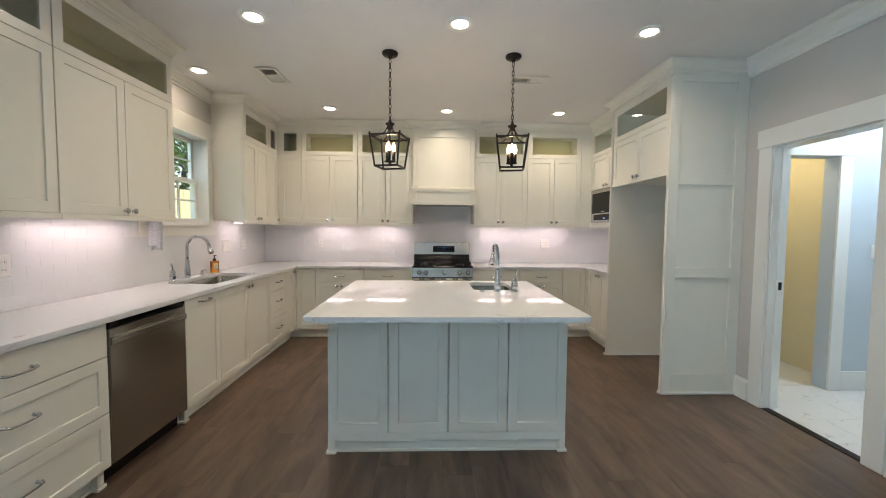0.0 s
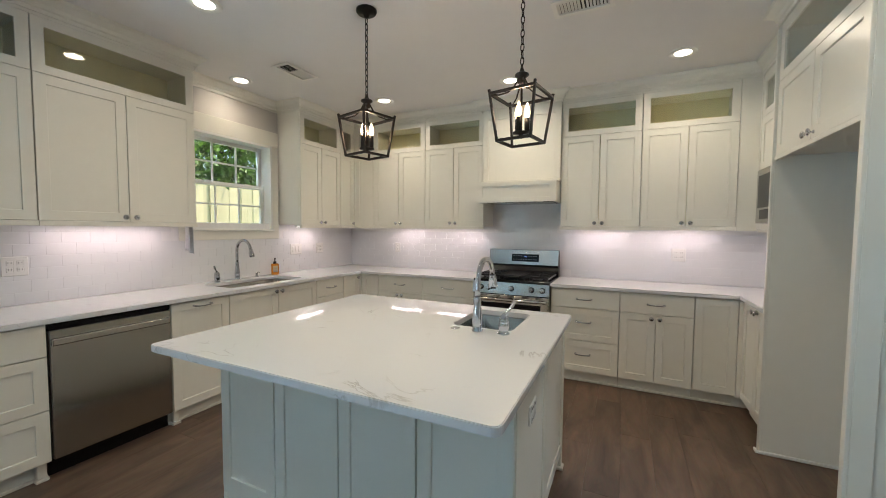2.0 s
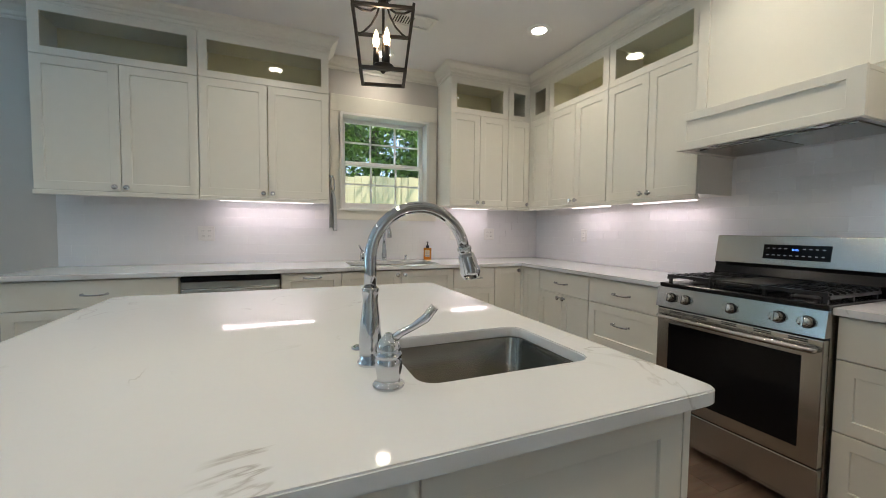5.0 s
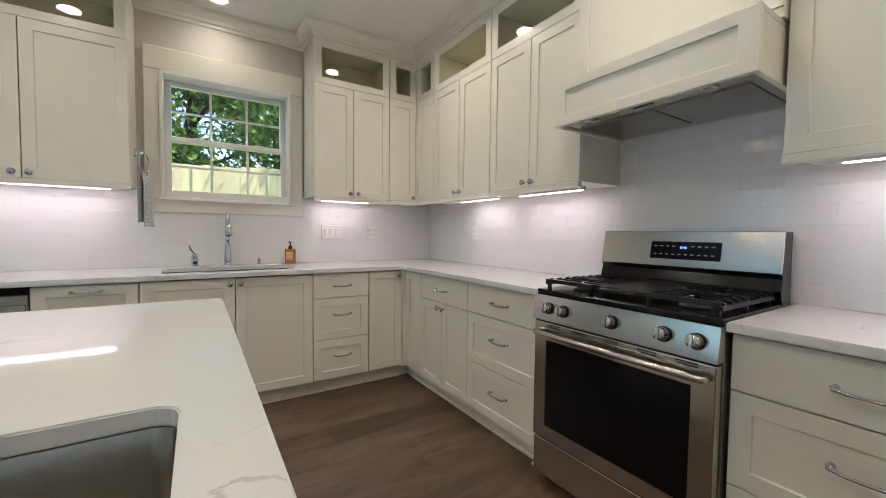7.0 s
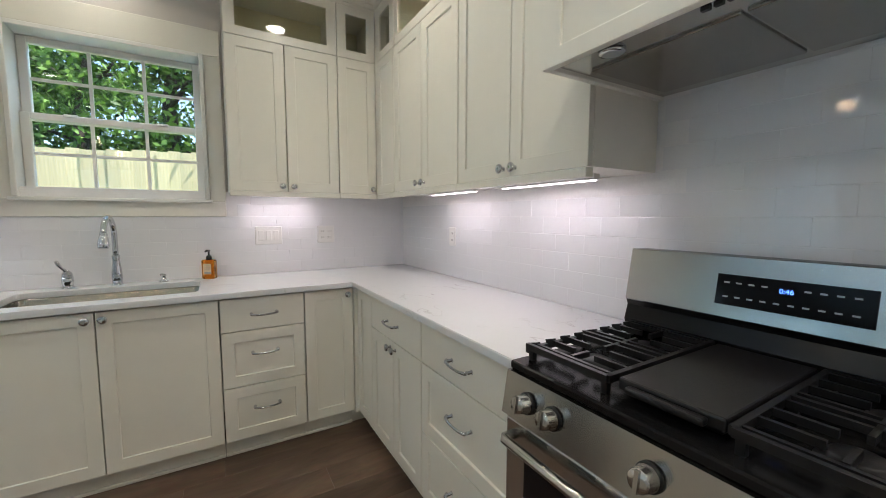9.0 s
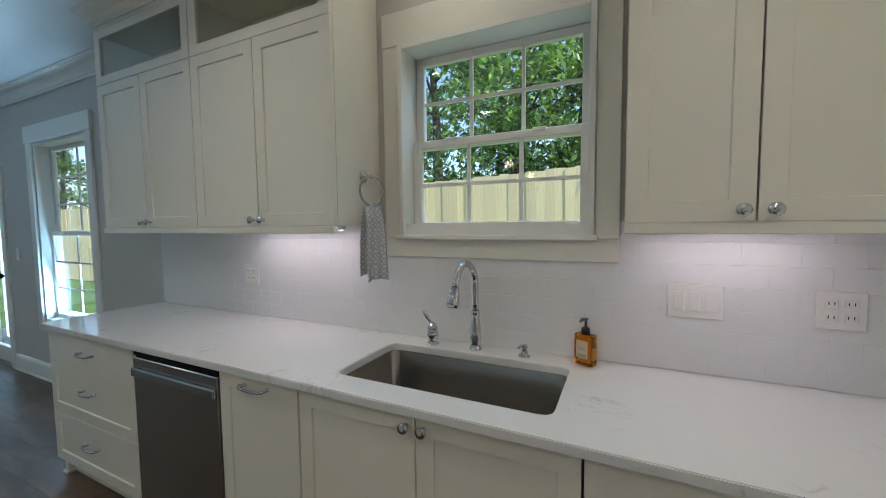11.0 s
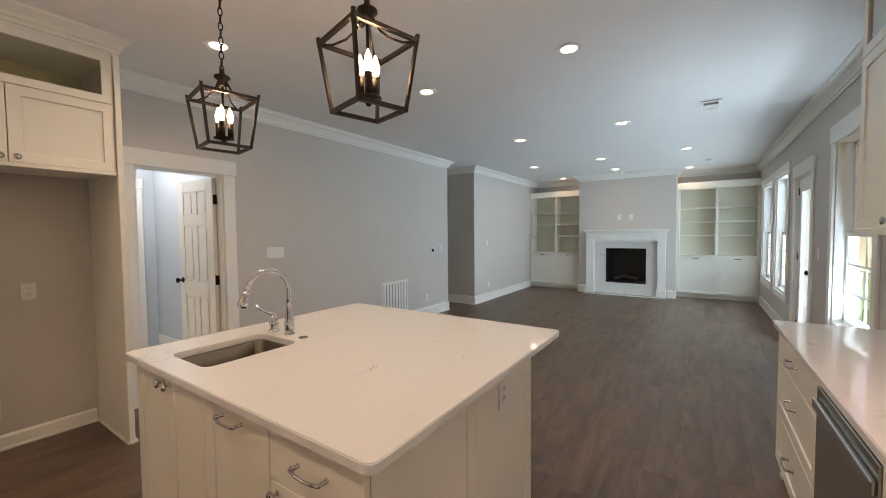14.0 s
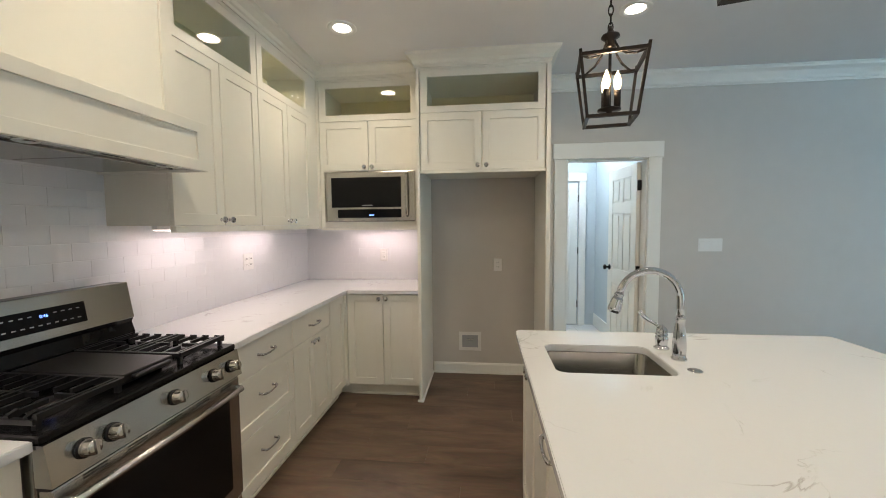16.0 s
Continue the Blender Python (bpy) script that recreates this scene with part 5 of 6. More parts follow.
def ceiling_vent(x, y, rz):
    v = thing("ceiling_vent", "white louvred ceiling air vent", "vent", pose(x, y, CEIL, 0, 0, rz), "ceiling vents")
    bm = bmesh.new()
    open_frame(bm, -0.17, 0.17, -0.09, 0.09, 0, 0.008, 0.028, 0.028)
    bm.transform(pose(0, 0, -0.0085, -90))
    part("frame", bm, TRIM, v)
    part("backing", boxes((-0.145, 0.145, -0.065, 0.065, -0.0012, -0.0002)), DARK_HOLE, v)
    part("divider", boxes((-0.006, 0.006, -0.062, 0.062, -0.0075, -0.0012)), TRIM, v)
    for side in (-1, 1):
        for k in range(7):
            bm = boxes((-0.0095, 0.0095, -0.061, 0.061, -0.0005, 0.0005))
            bm.transform(pose(side * (0.022 + k * 0.019), 0, -0.0045, 0, 32 * side, 0))
            part("slat", bm, TRIM, v)
    return v


ceiling_vent(-1.405, 3.485, 90)
ceiling_vent(0.88, 3.475, 0)
ceiling_vent(-1.345, -0.87, 90)
for x, y in ((0.16, -5.15), (-1.40, -4.5)):
    single("smoke_detector", lathe(bmesh.new(), [(0.055, CEIL), (0.055, CEIL - 0.012), (0.045, CEIL - 0.03), (0.02, CEIL - 0.034), (0.003, CEIL - 0.034)], (x, y, 0)), PLASTIC, "round white smoke detector on the ceiling", "smoke detector")

# ---------- living room ----------
def bookcase(x0, x1, label):
    c = thing("built_in_bookcase", label, "bookcase")
    y0, y1, z1, zc = WF + 0.002, -5.62, 2.40, 0.915
    w = x1 - x0
    for a, b in ((x0, x0 + 0.05), (x1 - 0.05, x1), ((x0 + x1) / 2 - 0.025, (x0 + x1) / 2 + 0.025)):
        part("upright", boxes((a, b, y0 + 0.012, y1, zc, z1 - 0.001), b=0.002), CABINET, c)
    part("back_panel", boxes((x0, x1, y0, y0 + 0.011, zc, z1)), WARM_LIT_SHELF, c)
    part("header", boxes((x0, x1, y1 + 0.001, y1 + 0.02, z1 - 0.11, z1 + 0.03), b=0.002), CABINET, c)
    part("top_panel", boxes((x0, x1, y0, y1, z1, z1 + 0.02)), CABINET, c)
    for s in (0, 1):
        a = x0 + 0.051 if s == 0 else (x0 + x1) / 2 + 0.026
        b = (x0 + x1) / 2 - 0.026 if s == 0 else x1 - 0.051
        for z in (1.30, 1.59, 1.88):
            part("shelf", boxes((a, b, y0 + 0.012, y1 - 0.02, z, z + 0.024), b=0.002), WARM_LIT_SHELF, c)
    part("counter", boxes((x0, x1, y0, -5.585, 0.885, 0.915), b=0.003), CABINET, c)
    part("base", boxes((x0, x1, y0, -5.62, 0.09, 0.885)), CABINET, c)
    part("toe_kick", boxes((x0, x1, y0, -5.68, 0, 0.09)), CABINET, c)
    for s in (0, 1):
        a, b = x0 + 0.003 + s * w / 2, x0 + (s + 1) * w / 2 - 0.003
        bm = shaker(bmesh.new(), 0, b - a, 0.10, 0.875)
        bm.transform(pose(b, -5.60, 0, 0, 0, 180))
        d = part("door", bm, CABINET, c)
        bm = bmesh.new()
        tube(bm, [((a + b) / 2 - 0.05, -5.60, 0.845), ((a + b) / 2 - 0.05, -5.572, 0.845), ((a + b) / 2 + 0.05, -5.572, 0.845), ((a + b) / 2 + 0.05, -5.60, 0.845)], 0.006, 8)
        part("handle", bm, BRONZE, d, "dark bar handle")
    return c


bookcase(1.098, WR2 - 0.002, "white built-in bookcase with empty shelves beside the fireplace")
bookcase(WL + 0.002, -0.868, "white built-in bookcase with empty shelves by the windows")
f = thing("fireplace_mantel", "white painted fireplace mantel with marble surround", "fireplace", pose(0.105, 0, 0))
FY = -5.35
part("surround", boxes((-0.65, -0.43, FY, FY + 0.03, 0.02, 1.185), (0.39, 0.63, FY, FY + 0.03, 0.02, 1.185), (-0.43, 0.39, FY, FY + 0.03, 1.045, 1.185), (-0.43, 0.39, FY, FY + 0.03, 0.02, 0.265)), MARBLE_FLOOR, f, "pale marble surround")
for a, b in ((-0.80, -0.65), (0.63, 0.80)):
    leg = part("leg", boxes((a, b, FY, FY + 0.13, 0.16, 1.205), b=0.003), TRIM, f)
    part("plinth", boxes((a - 0.015, b + 0.015, FY, FY + 0.15, 0.02, 0.16), b=0.004), TRIM, leg)
    part("capital", boxes((a - 0.012, b + 0.012, FY, FY + 0.145, 1.205, 1.235), b=0.004), TRIM, leg)
part("frieze", boxes((-0.80, 0.80, FY, FY + 0.12, 1.235, 1.385), (-0.65, 0.63, FY, FY + 0.06, 1.185, 1.235), b=0.003), TRIM, f)
part("bed_moulding", boxes((-0.81, 0.81, FY, FY + 0.145, 1.385, 1.41), (-0.825, 0.825, FY, FY + 0.17, 1.41, 1.43), b=0.004), TRIM, f)
part("shelf", boxes((-0.85, 0.85, FY, FY + 0.21, 1.43, 1.465), b=0.005), TRIM, f)
part("hearth", boxes((-0.83, 0.83, FY, FY + 0.20, 0.0, 0.018), b=0.003), MARBLE_FLOOR, f, "thin marble hearth slab")
fb = thing("firebox", "black gas firebox with ceramic logs", "fireplace insert", pose(0.105, 0, 0))
part("back", boxes((-0.43, 0.39, -5.80, -5.78, 0.265, 1.045)), BLACK_IRON, fb)
part("side", boxes((-0.43, -0.41, -5.78, -5.36, 0.265, 1.045)), BLACK_IRON, fb)
part("side", boxes((0.37, 0.39, -5.78, -5.36, 0.265, 1.045)), BLACK_IRON, fb)
part("floor_plate", boxes((-0.41, 0.37, -5.78, -5.36, 0.26, 0.28)), BLACK_IRON, fb)
part("top_plate", boxes((-0.41, 0.37, -5.78, -5.36, 1.025, 1.045)), BLACK_IRON, fb)
LOG = material("ceramic_log", (0.05, 0.035, 0.028), 0.8, grain=0.4, scale=18, bump=0.6, bump_scale=60)
for k, (a, b, r) in enumerate((((-0.28, -5.62, 0.355), (0.25, -5.60, 0.345), 0.042), ((-0.22, -5.52, 0.335), (0.05, -5.55, 0.415), 0.034), ((0.22, -5.50, 0.335), (-0.02, -5.58, 0.425), 0.032))):
    a, b = Vector(a), Vector(b)
    pts = [a.lerp(b, i / 8) + Vector((0, noise.noise((k, i * 0.7, 0)) * 0.012, noise.noise((k, i * 0.7, 5)) * 0.012)) for i in range(9)]
    part("log", tube(bmesh.new(), pts, [r * (0.85 + 0.25 * noise.noise((k * 3, i * 0.9, 2))) for i in range(9)], 10), LOG, fb, "charred ceramic log")

pd = tagged(new("door_1"), "white full-glass patio door with black hardware", "door", kind="structure")
y0, y1 = PDOOR[0] + 0.012, PDOOR[1] - 0.012
bm = open_frame(bmesh.new(), 0, y1 - y0, 0.015, 2.045, 0, 0.044, 0.115, 0.16)
leaf = part("leaf", bm, TRIM, pd)
leaf.matrix_basis = pose(WL - 0.03, y0, 0, 0, 0, 90)
pane = part("pane", boxes((WL - 0.055, WL - 0.049, y0 + 0.11, y1 - 0.11, 0.17, 1.89)), PANE, pd)
pane.visible_shadow = False
part("jamb", boxes((WL - 0.155, WL - 0.001, PDOOR[0] + .001, PDOOR[0] + 0.011, 0, 2.059), (WL - 0.155, WL - 0.001, PDOOR[1] - 0.011, PDOOR[1] - .001, 0, 2.059), (WL - 0.155, WL - 0.001, PDOOR[0] + 0.011, PDOOR[1] - 0.011, 2.046, 2.059)), TRIM, pd)
part("door_knob", lathe(bmesh.new(), [(0.03, 0), (0.03, 0.006), (0.012, 0.012), (0.012, 0.035), (0.027, 0.045), (0.027, 0.06), (0.01, 0.068), (0.002, 0.069)], (WL - 0.03, y1 - 0.06, 0.95), "x"), BLACK_ENAMEL, pd)
part("deadbolt", lathe(bmesh.new(), [(0.027, 0), (0.027, 0.014), (0.012, 0.018), (0.002, 0.018)], (WL - 0.03, y1 - 0.06, 1.10), "x"), BLACK_ENAMEL, pd)
for z in (0.2, 1.05, 1.85):
    part("hinge", boxes((WL - 0.03, WL - 0.022, y0 - 0.010, y0 + 0.012, z, z + 0.09)), BLACK_ENAMEL, pd)

# ---------- bathroom and closet behind the right wall ----------
BX0, BX1, BY0, BY1 = WR + 0.12, 4.47, 1.99, 3.10
wall_panel("wall_bath_near", True, BY0, -0.12, BX0, BX1 + 0.12, [], BATH_WALL, "blue-grey painted bathroom wall")
wall_panel("wall_bath_far", False, BX1, 0.12, BY0, 4.4, [], BATH_WALL, "blue-grey painted bathroom wall")
wall_panel("wall_bath_closet", True, BY1, 0.12, BX0, BX1, [(2.87, 3.43, 0.0, 2.0)], BATH_WALL, "blue-grey painted bathroom wall")
wall_panel("wall_closet_back", True, 4.25, 0.12, BX0, BX1, [], CREAM_WALL, "cream painted closet wall")
wall_panel("wall_closet_side", False, 3.72, 0.12, BY1 + 0.12, 4.25, [], CREAM_WALL, "cream painted closet wall")
setting("trim_closet_door", boxes((3.43, 3.54, BY1 - 0.02, BY1, 0, 2.0), (2.76, 2.87, BY1 - 0.02, BY1, 0, 2.0), (2.75, 3.55, BY1 - 0.026, BY1, 2.0, 2.14), b=0.003), TRIM, "flat white painted casing boards", "trim")
setting("baseboard", boxes((3.54, BX1, BY1 - 0.016, BY1, 0, 0.165), (BX0, BX1, BY0, BY0 + 0.016, 0, 0.165), (BX0, 3.72, 4.234, 4.25, 0, 0.165), b=0.003), TRIM, "tall white painted baseboard", "baseboard")
setting("trim_door_jamb", boxes((WR - 0.001, BX0 + 0.001, 2.081, 2.093, 0, 1.987), (WR - 0.001, BX0 + 0.001, 2.767, 2.779, 0, 1.987), (WR - 0.001, BX0 + 0.001, 2.081, 2.779, 1.987, 1.999), (WR + 0.05, WR + 0.065, 2.756, 2.767, 0, 1.987)), TRIM, "white painted door jamb", "trim")
part("strike_plate", boxes((WR + 0.07, WR + 0.10, 2.7645, 2.7668, 0.92, 0.98)), BLACK_ENAMEL, bpy.data.objects["trim_door_jamb"])
setting("threshold", boxes((WR - 0.01, WR + 0.05, 2.095, 2.765, 0.0, 0.008), b=0.003), BRONZE, "dark floor transition strip in the doorway", "trim")


def panel_door(name, m, w, h, hinge_z, label, knob=True):
    """Six-panel door; local x runs from the hinge, y is its thickness."""
    d = tagged(new(name), label, "door", kind="structure")
    d.matrix_basis = m
    t = 0.036
    part("core", boxes((0.0, w, 0.008, t - 0.008, 0.012, h)), TRIM, d)
    st, ml = 0.11, 0.09
    rows = ((0.012, 0.23), (0.79, 0.95), (1.52, 1.63), (h - 0.11, h))
    for face, y in ((0, 0.0), (1, t - 0.0085)):
        for a, b in ((0, st), (w - st, w)):
            part("stile", boxes((a, b, y, y + 0.0085, 0.012, h), b=0.002), TRIM, d)
        for z0, z1 in rows:
            part("rail", boxes((st, w - st, y, y + 0.0085, z0, z1), b=0.002), TRIM, d)
        for (_, z0), (z1, _) in zip(rows, rows[1:]):
            part("mullion", boxes((w / 2 - ml / 2, w / 2 + ml / 2, y, y + 0.0085, z0, z1), b=0.002), TRIM, d)
            for a, b in ((st, w / 2 - ml / 2), (w / 2 + ml / 2, w - st)):
                part("raised_panel", boxes((a + 0.022, b - 0.022, y + 0.0025, y + 0.0085, z0 + 0.022, z1 - 0.022), b=0.002), TRIM, d)
    if knob:
        for s, y in ((-1, 0.0), (1, t)):
            part("door_knob", lathe(bmesh.new(), [(0.03, 0), (0.03, s * 0.006), (0.012, s * 0.012), (0.012, s * 0.035), (0.027, s * 0.045), (0.027, s * 0.06), (0.01, s * 0.068), (0.002, s * 0.069)], (w - 0.06, y, 0.95), "y"), BLACK_ENAMEL, d, "round black door knob")
    for z in hinge_z:
        part("hinge", boxes((-0.012, 0.010, -0.004, 0.03, z, z + 0.095), b=0.002), BLACK_ENAMEL, d, "black hinge")
    return d


panel_door("door_2", pose(WR + 0.10, 2.10, 0, 0, 0, 3), 0.67, 1.975, (0.2, 0.93, 1.72), "white six-panel door standing open into the bathroom")
dr = panel_door("door_3", pose(BX1 - 0.002, 2.24, 0, 0, 0, 90), 0.72, 1.975, (0.25, 1.0, 1.72), "white closed panel door in the bathroom", knob=False)
setting("trim_bath_far_door", boxes((BX1 - 0.05, BX1 - 0.001, 2.13, 2.225, 0, 2.0), (BX1 - 0.05, BX1 - 0.001, 2.97, 3.06, 0, 2.0), (BX1 - 0.056, BX1 - 0.001, 2.12, 3.07, 2.0, 2.12), b=0.003), TRIM, "flat white painted casing boards", "trim")
# unseen bathroom fixture, added to go with the fill lamp there
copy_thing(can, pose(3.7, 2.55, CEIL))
copy_thing(can, pose(3.1, 3.8, CEIL))

# ---------- outside ----------
GRASS = material("lawn_grass", (0.06, 0.13, 0.025), 0.9, grain=0.5, scale=3, bump=0.5, bump_scale=40)
PATIO = material("pale_concrete", (0.50, 0.49, 0.47), 0.85, grain=0.1, scale=6, bump=0.3, bump_scale=80)
FENCE = material("new_pine_boards", (0.60, 0.50, 0.28), 0.8, grain=0.18, scale=9, bump=0.3, bump_scale=60, stretch=(6, 6, 0.6), random_var=0.12)
BARK = material("tree_bark", (0.07, 0.055, 0.045), 0.95, grain=0.5, scale=14, bump=0.9, bump_scale=30, stretch=(1, 1, 0.25))


def leaf_material():
    m = material("leaf_green", (0.06, 0.13, 0.03), 0.55, grain=0.0)
    n, l = m.node_tree.nodes, m.node_tree.links
    p = n["Principled BSDF"]
    geo, ramp = n.new("ShaderNodeNewGeometry"), n.new("ShaderNodeValToRGB")
    e = ramp.color_ramp.elements
    e[0].position, e[0].color = 0.0, (0.018, 0.055, 0.010, 1)
    e[1].position, e[1].color = 1.0, (0.21, 0.37, 0.06, 1)
    l.new(geo.outputs["Random Per Island"], ramp.inputs["Fac"]), l.new(ramp.outputs["Color"], p.inputs["Base Color"])
    tr, mix = n.new("ShaderNodeBsdfTranslucent"), n.new("ShaderNodeMixShader")
    mix.inputs[0].default_value = 0.35
    l.new(ramp.outputs["Color"], tr.inputs["Color"])
    out = [x for x in n if x.type == "OUTPUT_MATERIAL"][0]
    l.new(p.outputs[0], mix.inputs[1]), l.new(tr.outputs[0], mix.inputs[2]), l.new(mix.outputs[0], out.inputs["Surface"])
    return m


LEAF = leaf_material()
GZ = -0.25
setting("ground", boxes((-400, WL - 0.17, -400, 400, GZ - 1, GZ)), GRASS, "mown green lawn", "ground")
setting("ground_house_side", boxes((WL - 0.17, 400, WB + 0.16, 400, GZ - 1, GZ), (WL - 0.17, 400, -400, WF - 0.16, GZ - 1, GZ), (HALL_X + 2.8, 400, WF - 0.16, WB + 0.16, GZ - 1, GZ)), GRASS, "mown green lawn", "ground")
setting("patio", boxes((-4.4, WL - 0.17, -4.6, 0.9, GZ, -0.10), b=0.01), PATIO, "pale concrete patio slab", "pavement")

fence = thing("wood_fence", "new pale yellow wooden privacy fence", "fence")
rnd = random.Random(4)
bd = mesh("board", boxes((-0.008, 0.008, -0.0708, 0.0708, 0, 1.0)), FENCE)
FX = -6.6
k, y = 0, -21.0
while y < 23.0:
    ob = new("board", bd)
    ob.parent = fence
    ob.matrix_basis = pose(FX + rnd.uniform(-0.003, 0.003), y, GZ + 0.03, 0, rnd.uniform(-0.3, 0.3), 0) @ Matrix.Diagonal((1, 1, 2.33 + 0.04 * max(-2.0, min(6.0, y)) + rnd.uniform(-0.012, 0.012), 1))
    y += 0.143
for z in (0.3, 1.2, 2.1):
    part("rail", boxes((FX - 0.05, FX - 0.012, -21, 23, GZ + z, GZ + z + 0.09)), FENCE, fence)


def tree(x, y, h, spread, seed, crown0, label, leaves=5200):
    """Tapered trunk, limbs, and a loose crown of small leaves in uneven clumps."""
    r = random.Random(seed)
    t = thing("tree", label, "tree", pose(x, y, GZ), "trees behind the fence")
    top = Vector((r.uniform(-.5, .5), r.uniform(-.5, .5), h * 0.85))
    pts = [Vector((0, 0, -0.1)).lerp(top, i / 8) + Vector((r.uniform(-.08, .08), r.uniform(-.08, .08), 0)) * (i > 0) for i in range(9)]
    bm = tube(bmesh.new(), pts, [0.20 * (1 - 0.85 * i / 8) * h / 8 for i in range(9)], 9)
    tips = []
    for k in range(13):
        f = r.uniform(max(0.15, crown0 / h), 0.95)
        base = Vector((0, 0, 0)).lerp(top, f)
        a = r.uniform(0, 2 * math.pi)
        d = Vector((math.cos(a), math.sin(a), r.uniform(0.0, 0.7))) * spread * r.uniform(0.5, 1.0) * (1.15 - 0.5 * f)
        mid = base + d * 0.5 + Vector((0, 0, r.uniform(-.1, .25)))
        tube(bm, [base, mid, base + d], [0.05 * h / 8, 0.03 * h / 8, 0.01], 6)
        tips += [(base + d, 1.0), (mid, 0.8), (base + d * 0.78 + Vector((r.uniform(-.4, .4), r.uniform(-.4, .4), .2)), 0.8)]
    part("trunk", bm, BARK, t)
    g = np.random.default_rng(seed)
    clumps = []
    for c, s in tips:
        for _ in range(3):
            clumps.append((np.array(c) + g.normal(0, 0.33, 3) * (1, 1, .7), s * g.uniform(.32, .62)))
    n = leaves
    which = g.integers(0, len(clumps), n)
    cen = np.array([c for c, _ in clumps])[which]
    siz = np.array([s for _, s in clumps])[which][:, None]
    p = cen + g.normal(0, 1, (n, 3)) * siz * (0.62, 0.62, 0.42)
    u = g.normal(0, 1, (n, 3))
    u /= np.linalg.norm(u, axis=1)[:, None]
    w = np.cross(u, g.normal(0, 1, (n, 3)))
    w /= np.linalg.norm(w, axis=1)[:, None]
    ln = g.uniform(.05, .10, (n, 1))
    vs = np.stack([p - u * ln, p + w * ln * .45, p + u * ln, p - w * ln * .45], 1).reshape(-1, 3)
    me = bpy.data.meshes.new("crown")
    me.from_pydata(vs.tolist(), [], np.arange(4 * n).reshape(-1, 4).tolist())
    me.materials.append(LEAF)
    ob = new("crown", me)
    ob.parent = t
    return t


WOODS = "tall leafy green tree behind the fence"
made = [tree(-9.5, 3.2, 9.0, 3.0, 11, 1.8, WOODS, 9000), tree(-8.6, 6.2, 7.0, 2.6, 23, 1.5, WOODS, 9000), tree(-11.5, -1.0, 10.0, 3.4, 37, 2.0, WOODS, 9000)]
for k, (x, y, a, s) in enumerate(((-9.0, -4.2, 130, 1), (-11.0, 5.2, 200, 2), (-9.6, 9.0, 260, 0), (-13.0, 8.0, 20, 1), (-13.5, -5.5, 300, 2), (-9.0, 1.6, 45, 1), (-14.5, 4.6, 160, 2), (-10.5, -8.0, 100, 0), (-12.0, 12.0, 220, 1), (-15.5, -0.5, 15, 0), (-10.2, 7.6, 75, 1), (-9.0, -12.0, 10, 0), (-11.5, -15.0, 90, 2), (-8.6, -18.0, 190, 1), (-9.5, -22.0, 250, 0), (-6.0, -24.0, 30, 2), (-13.0, -20.0, 140, 0), (-9.2, 14.5, 65, 1), (-8.8, 18.0, 310, 2), (-10.5, 22.0, 120, 0), (-7.5, 26.0, 15, 2))):
    copy_thing(made[s], pose(x, y, GZ, 0, 0, a))
setting("backdrop_woods", boxes((-60, -59, -90, 90, GZ, 9)), material("far_woods", (0.03, 0.06, 0.02), 1.0, grain=0.6, scale=0.8), "far dark green woods", "backdrop")

# ---------- wall tiles ----------
TLEN, TH = 0.1524, 0.0762


def tiled(name, label, m, u0, u1, z0, z1, cut=()):
    """Running-bond tiles on a wall; local x runs along it, -y into the room."""
    s = tagged(new(name, mesh(name, boxes((u0, u1, -0.0088, -0.0005, z0, z1)), GROUT)), label, "backsplash", kind="structure")
    s.matrix_basis = m
    cache = {}
    row, z = 0, z0
    g = 0.0005
    while z < z1 - 0.01:
        zt = min(z + TH, z1)
        u = u0 - (TLEN / 2 if row % 2 else 0)
        while u < u1 - 0.004:
            a, b = max(u, u0), min(u + TLEN, u1)
            if b - a > 0.01 and not any(a < c1 - .001 and b > c0 + .001 and z < k1 - .001 and zt > k0 + .001 for c0, c1, k0, k1 in cut):
                key = (round(b - a, 3), round(zt - z, 3))
                if key not in cache:
                    w, h = key[0] / 2 - 0.0001, key[1] / 2 - g
                    bm = bmesh.new()
                    skin(bm, [loop4(-w, w, -h, h, -0.0075), loop4(-w, w, -h, h, -0.0094), loop4(-w + 0.0002, w - 0.0002, -h + 0.0014, h - 0.0014, -0.0099)])
                    cache[key] = mesh("tile", bm, TILE)
                t = new("tile", cache[key])
                t.parent = s
                t.location = ((a + b) / 2, 0, (z + zt) / 2)
            u += TLEN
        z, row = z + TH, row + 1
    return s


zt = 1.452
tiled("backsplash_range", "white glazed subway tile backsplash behind the range", pose(0, WB, 0), WL + 0.011, WR - 0.011, TOP + 0.001, 1.73, [(WL, -0.226, zt - .03, 3), (0.565, WR, zt - .03, 3), (-0.22, 0.54, 0, 0.92)])
tiled("backsplash_sink", "white glazed subway tile backsplash behind the sink", pose(WL, 0, 0, 0, 0, 90), 1.115, WB - 0.0005, TOP + 0.001, 1.435, [(2.955, 4.05, 1.305, 3)])
tiled("backsplash_microwave", "white glazed subway tile backsplash under the microwave", pose(WR, 0, 0, 0, 0, -90), -WB + 0.0005, -4.047, TOP + 0.001, 1.408)

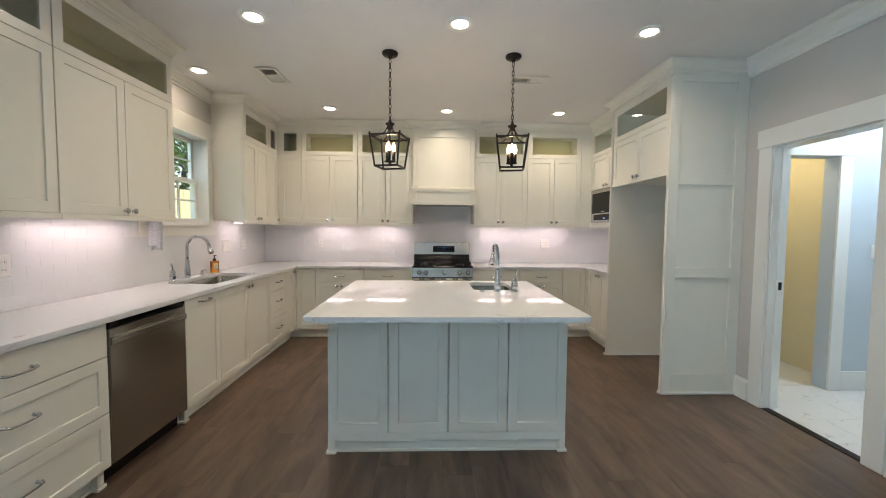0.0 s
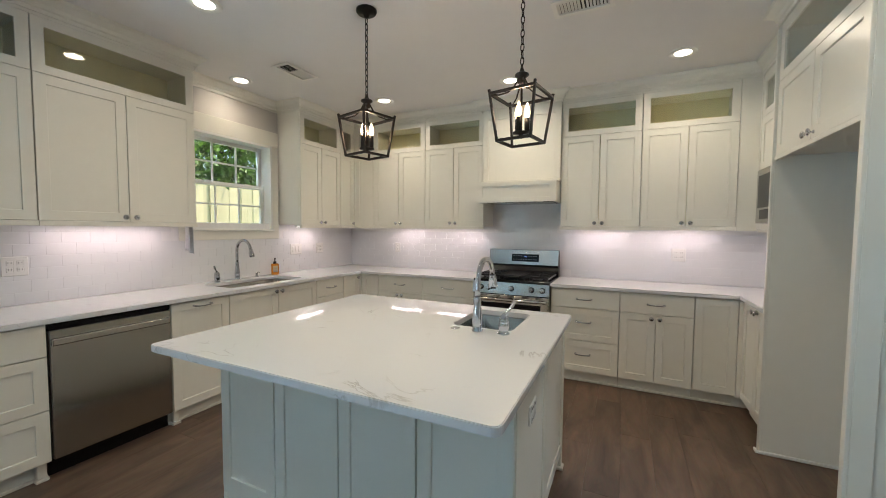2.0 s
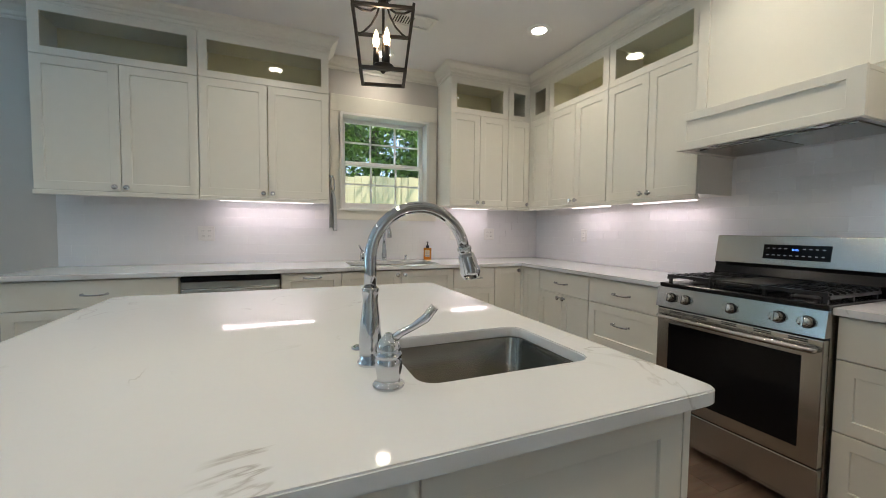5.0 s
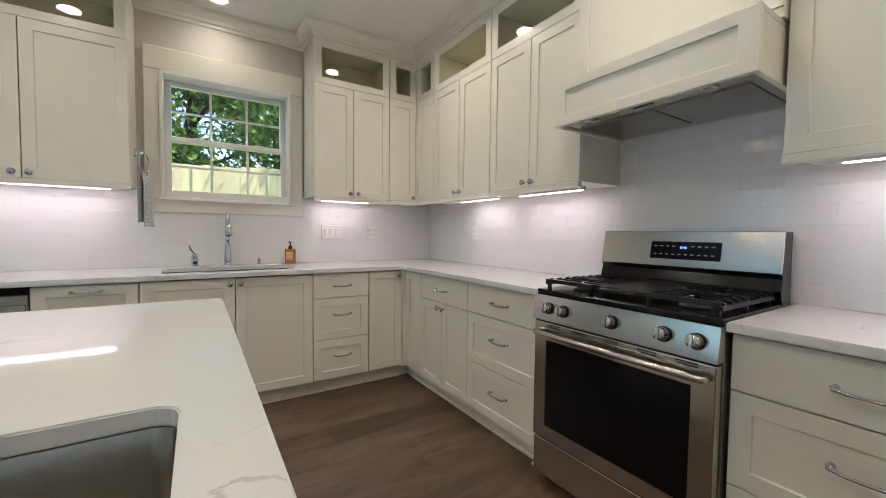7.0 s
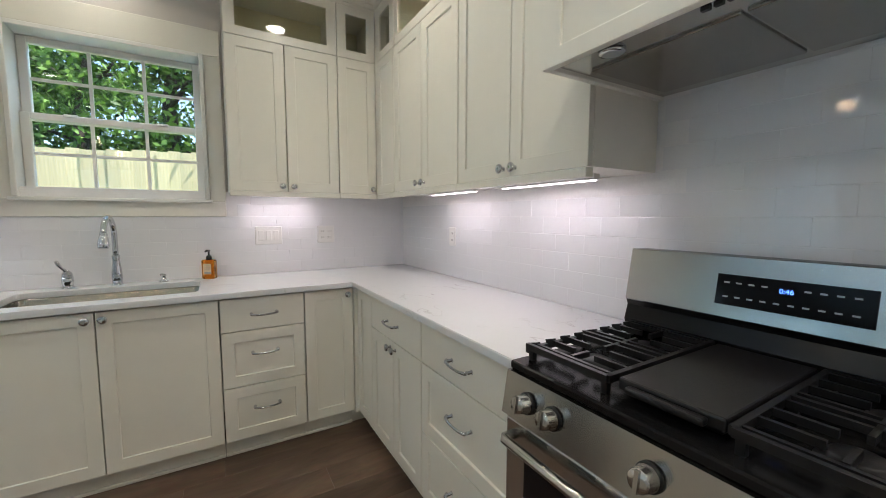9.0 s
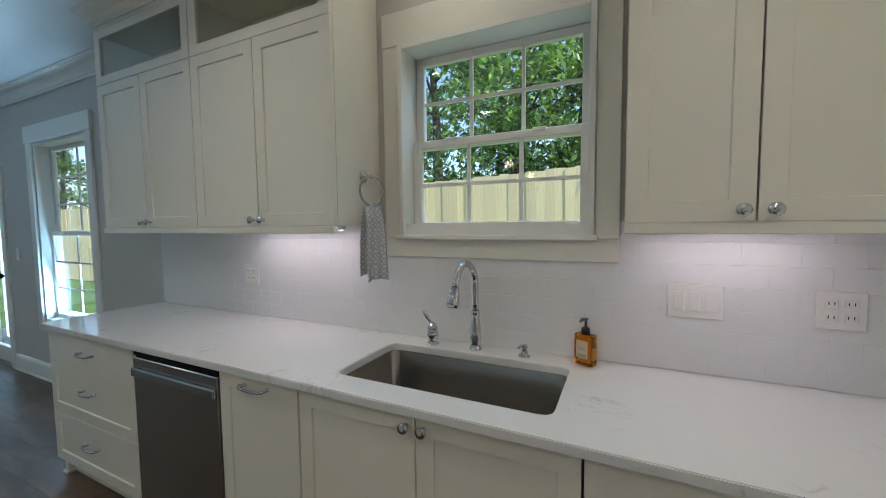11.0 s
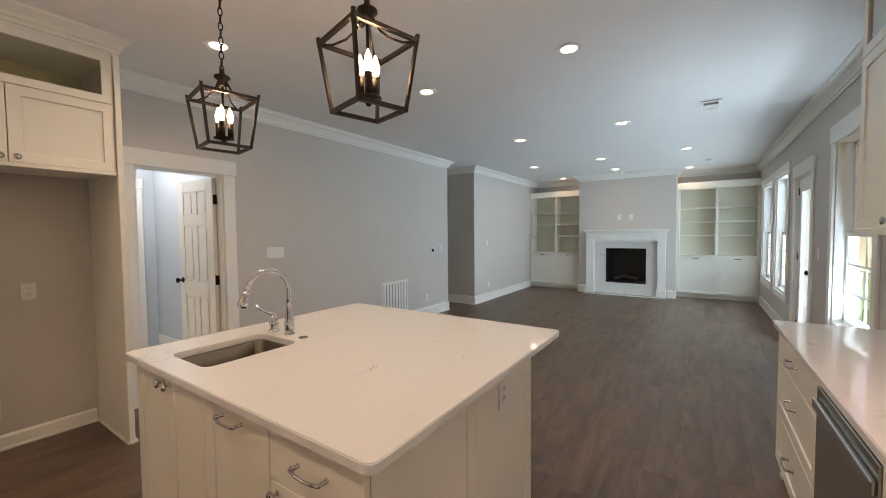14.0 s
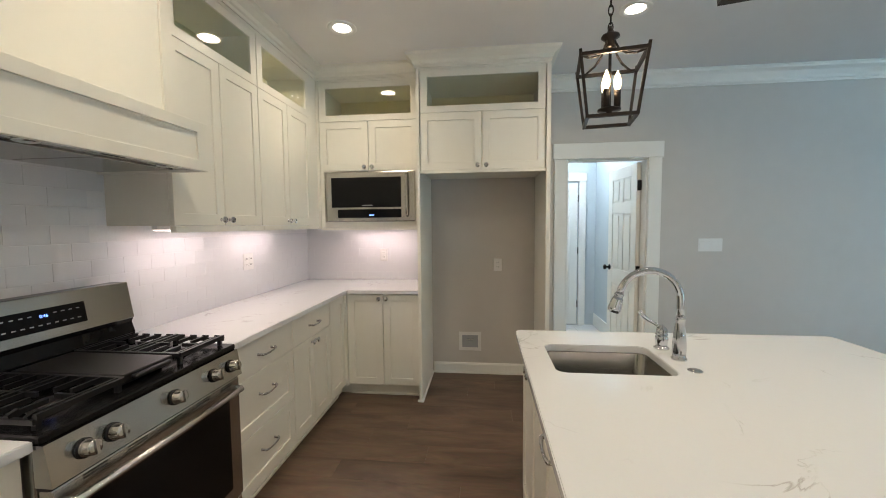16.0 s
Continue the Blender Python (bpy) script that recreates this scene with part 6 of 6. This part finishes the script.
# ---------- floor planks ----------
PW, PL = 0.18, 1.22
planks = {}
r2 = random.Random(9)
x, col = WL + .001, 0
while x < WR - 0.02:
    x1 = min(x + PW, WR - .001)
    y = WF - r2.uniform(0.0, PL)
    y_lo = WF + .001 if x1 < WR2 else HALL_Y0
    if x < WR2 - 0.01 < x1:
        for a, b in ((WF + .001, WF + 1.1), (WF + 1.1, WF + 2.32), (WF + 2.32, HALL_Y0)):
            part("plank", boxes((x + .0003, WR2 - .001, a + .0003, b - .0003, -0.0119, 0)), PLANK, floor)
    while y < WB:
        a, b = max(y, y_lo), min(y + PL, WB - .001)
        if b - a > 0.03:
            key = (round(x1 - x, 3), round(b - a, 3))
            if key not in planks:
                w, h = key[0] / 2 - 0.0003, key[1] / 2 - 0.0003
                bm = bmesh.new()
                lay = lambda i, z: [(-w + i, -h + i, z), (w - i, -h + i, z), (w - i, h - i, z), (-w + i, h - i, z)]
                skin(bm, [lay(0, -0.0119), lay(0, -0.0006), lay(0.0006, 0.0)])
                planks[key] = mesh("plank", bm, PLANK)
            o = new("plank", planks[key])
            o.parent = floor
            o.location = ((x + x1) / 2, (a + b) / 2, 0)
        y += PL
    x, col = x1, col + 1
for k in range(4):
    bm = boxes((WR + 0.0, HALL_X, HALL_Y0 + 0.175 * k + .0006, HALL_Y0 + 0.175 * (k + 1) - .0006, -0.0119, 0))
    part("plank", bm, PLANK, floor)
# marble tiles of the bathroom
bath = setting("floor_bath", boxes((WR, BX1, BY0, 4.25, -0.12, -0.009)), GROUT, "white marble tile bathroom floor", "floor")
mt = {}
i = 0
yy = 1.99
while yy < 4.24:
    xx = WR + .001 - (0.3 if i % 2 else 0)
    while xx < BX1:
        a, b, c0, c1 = max(xx, WR + .001), min(xx + 0.6, BX1), yy, min(yy + 0.3, 4.25)
        if b - a > 0.02:
            key = (round(b - a, 3), round(c1 - c0, 3))
            if key not in mt:
                w, h = key[0] / 2 - 0.0012, key[1] / 2 - 0.0012
                mt[key] = mesh("marble_tile", boxes((-w, w, -h, h, -0.009, -0.001)), MARBLE_FLOOR)
            o = new("marble_tile", mt[key])
            o.parent = bath
            o.location = ((a + b) / 2, (c0 + c1) / 2, 0)
        xx += 0.6
    yy, i = yy + 0.3, i + 1
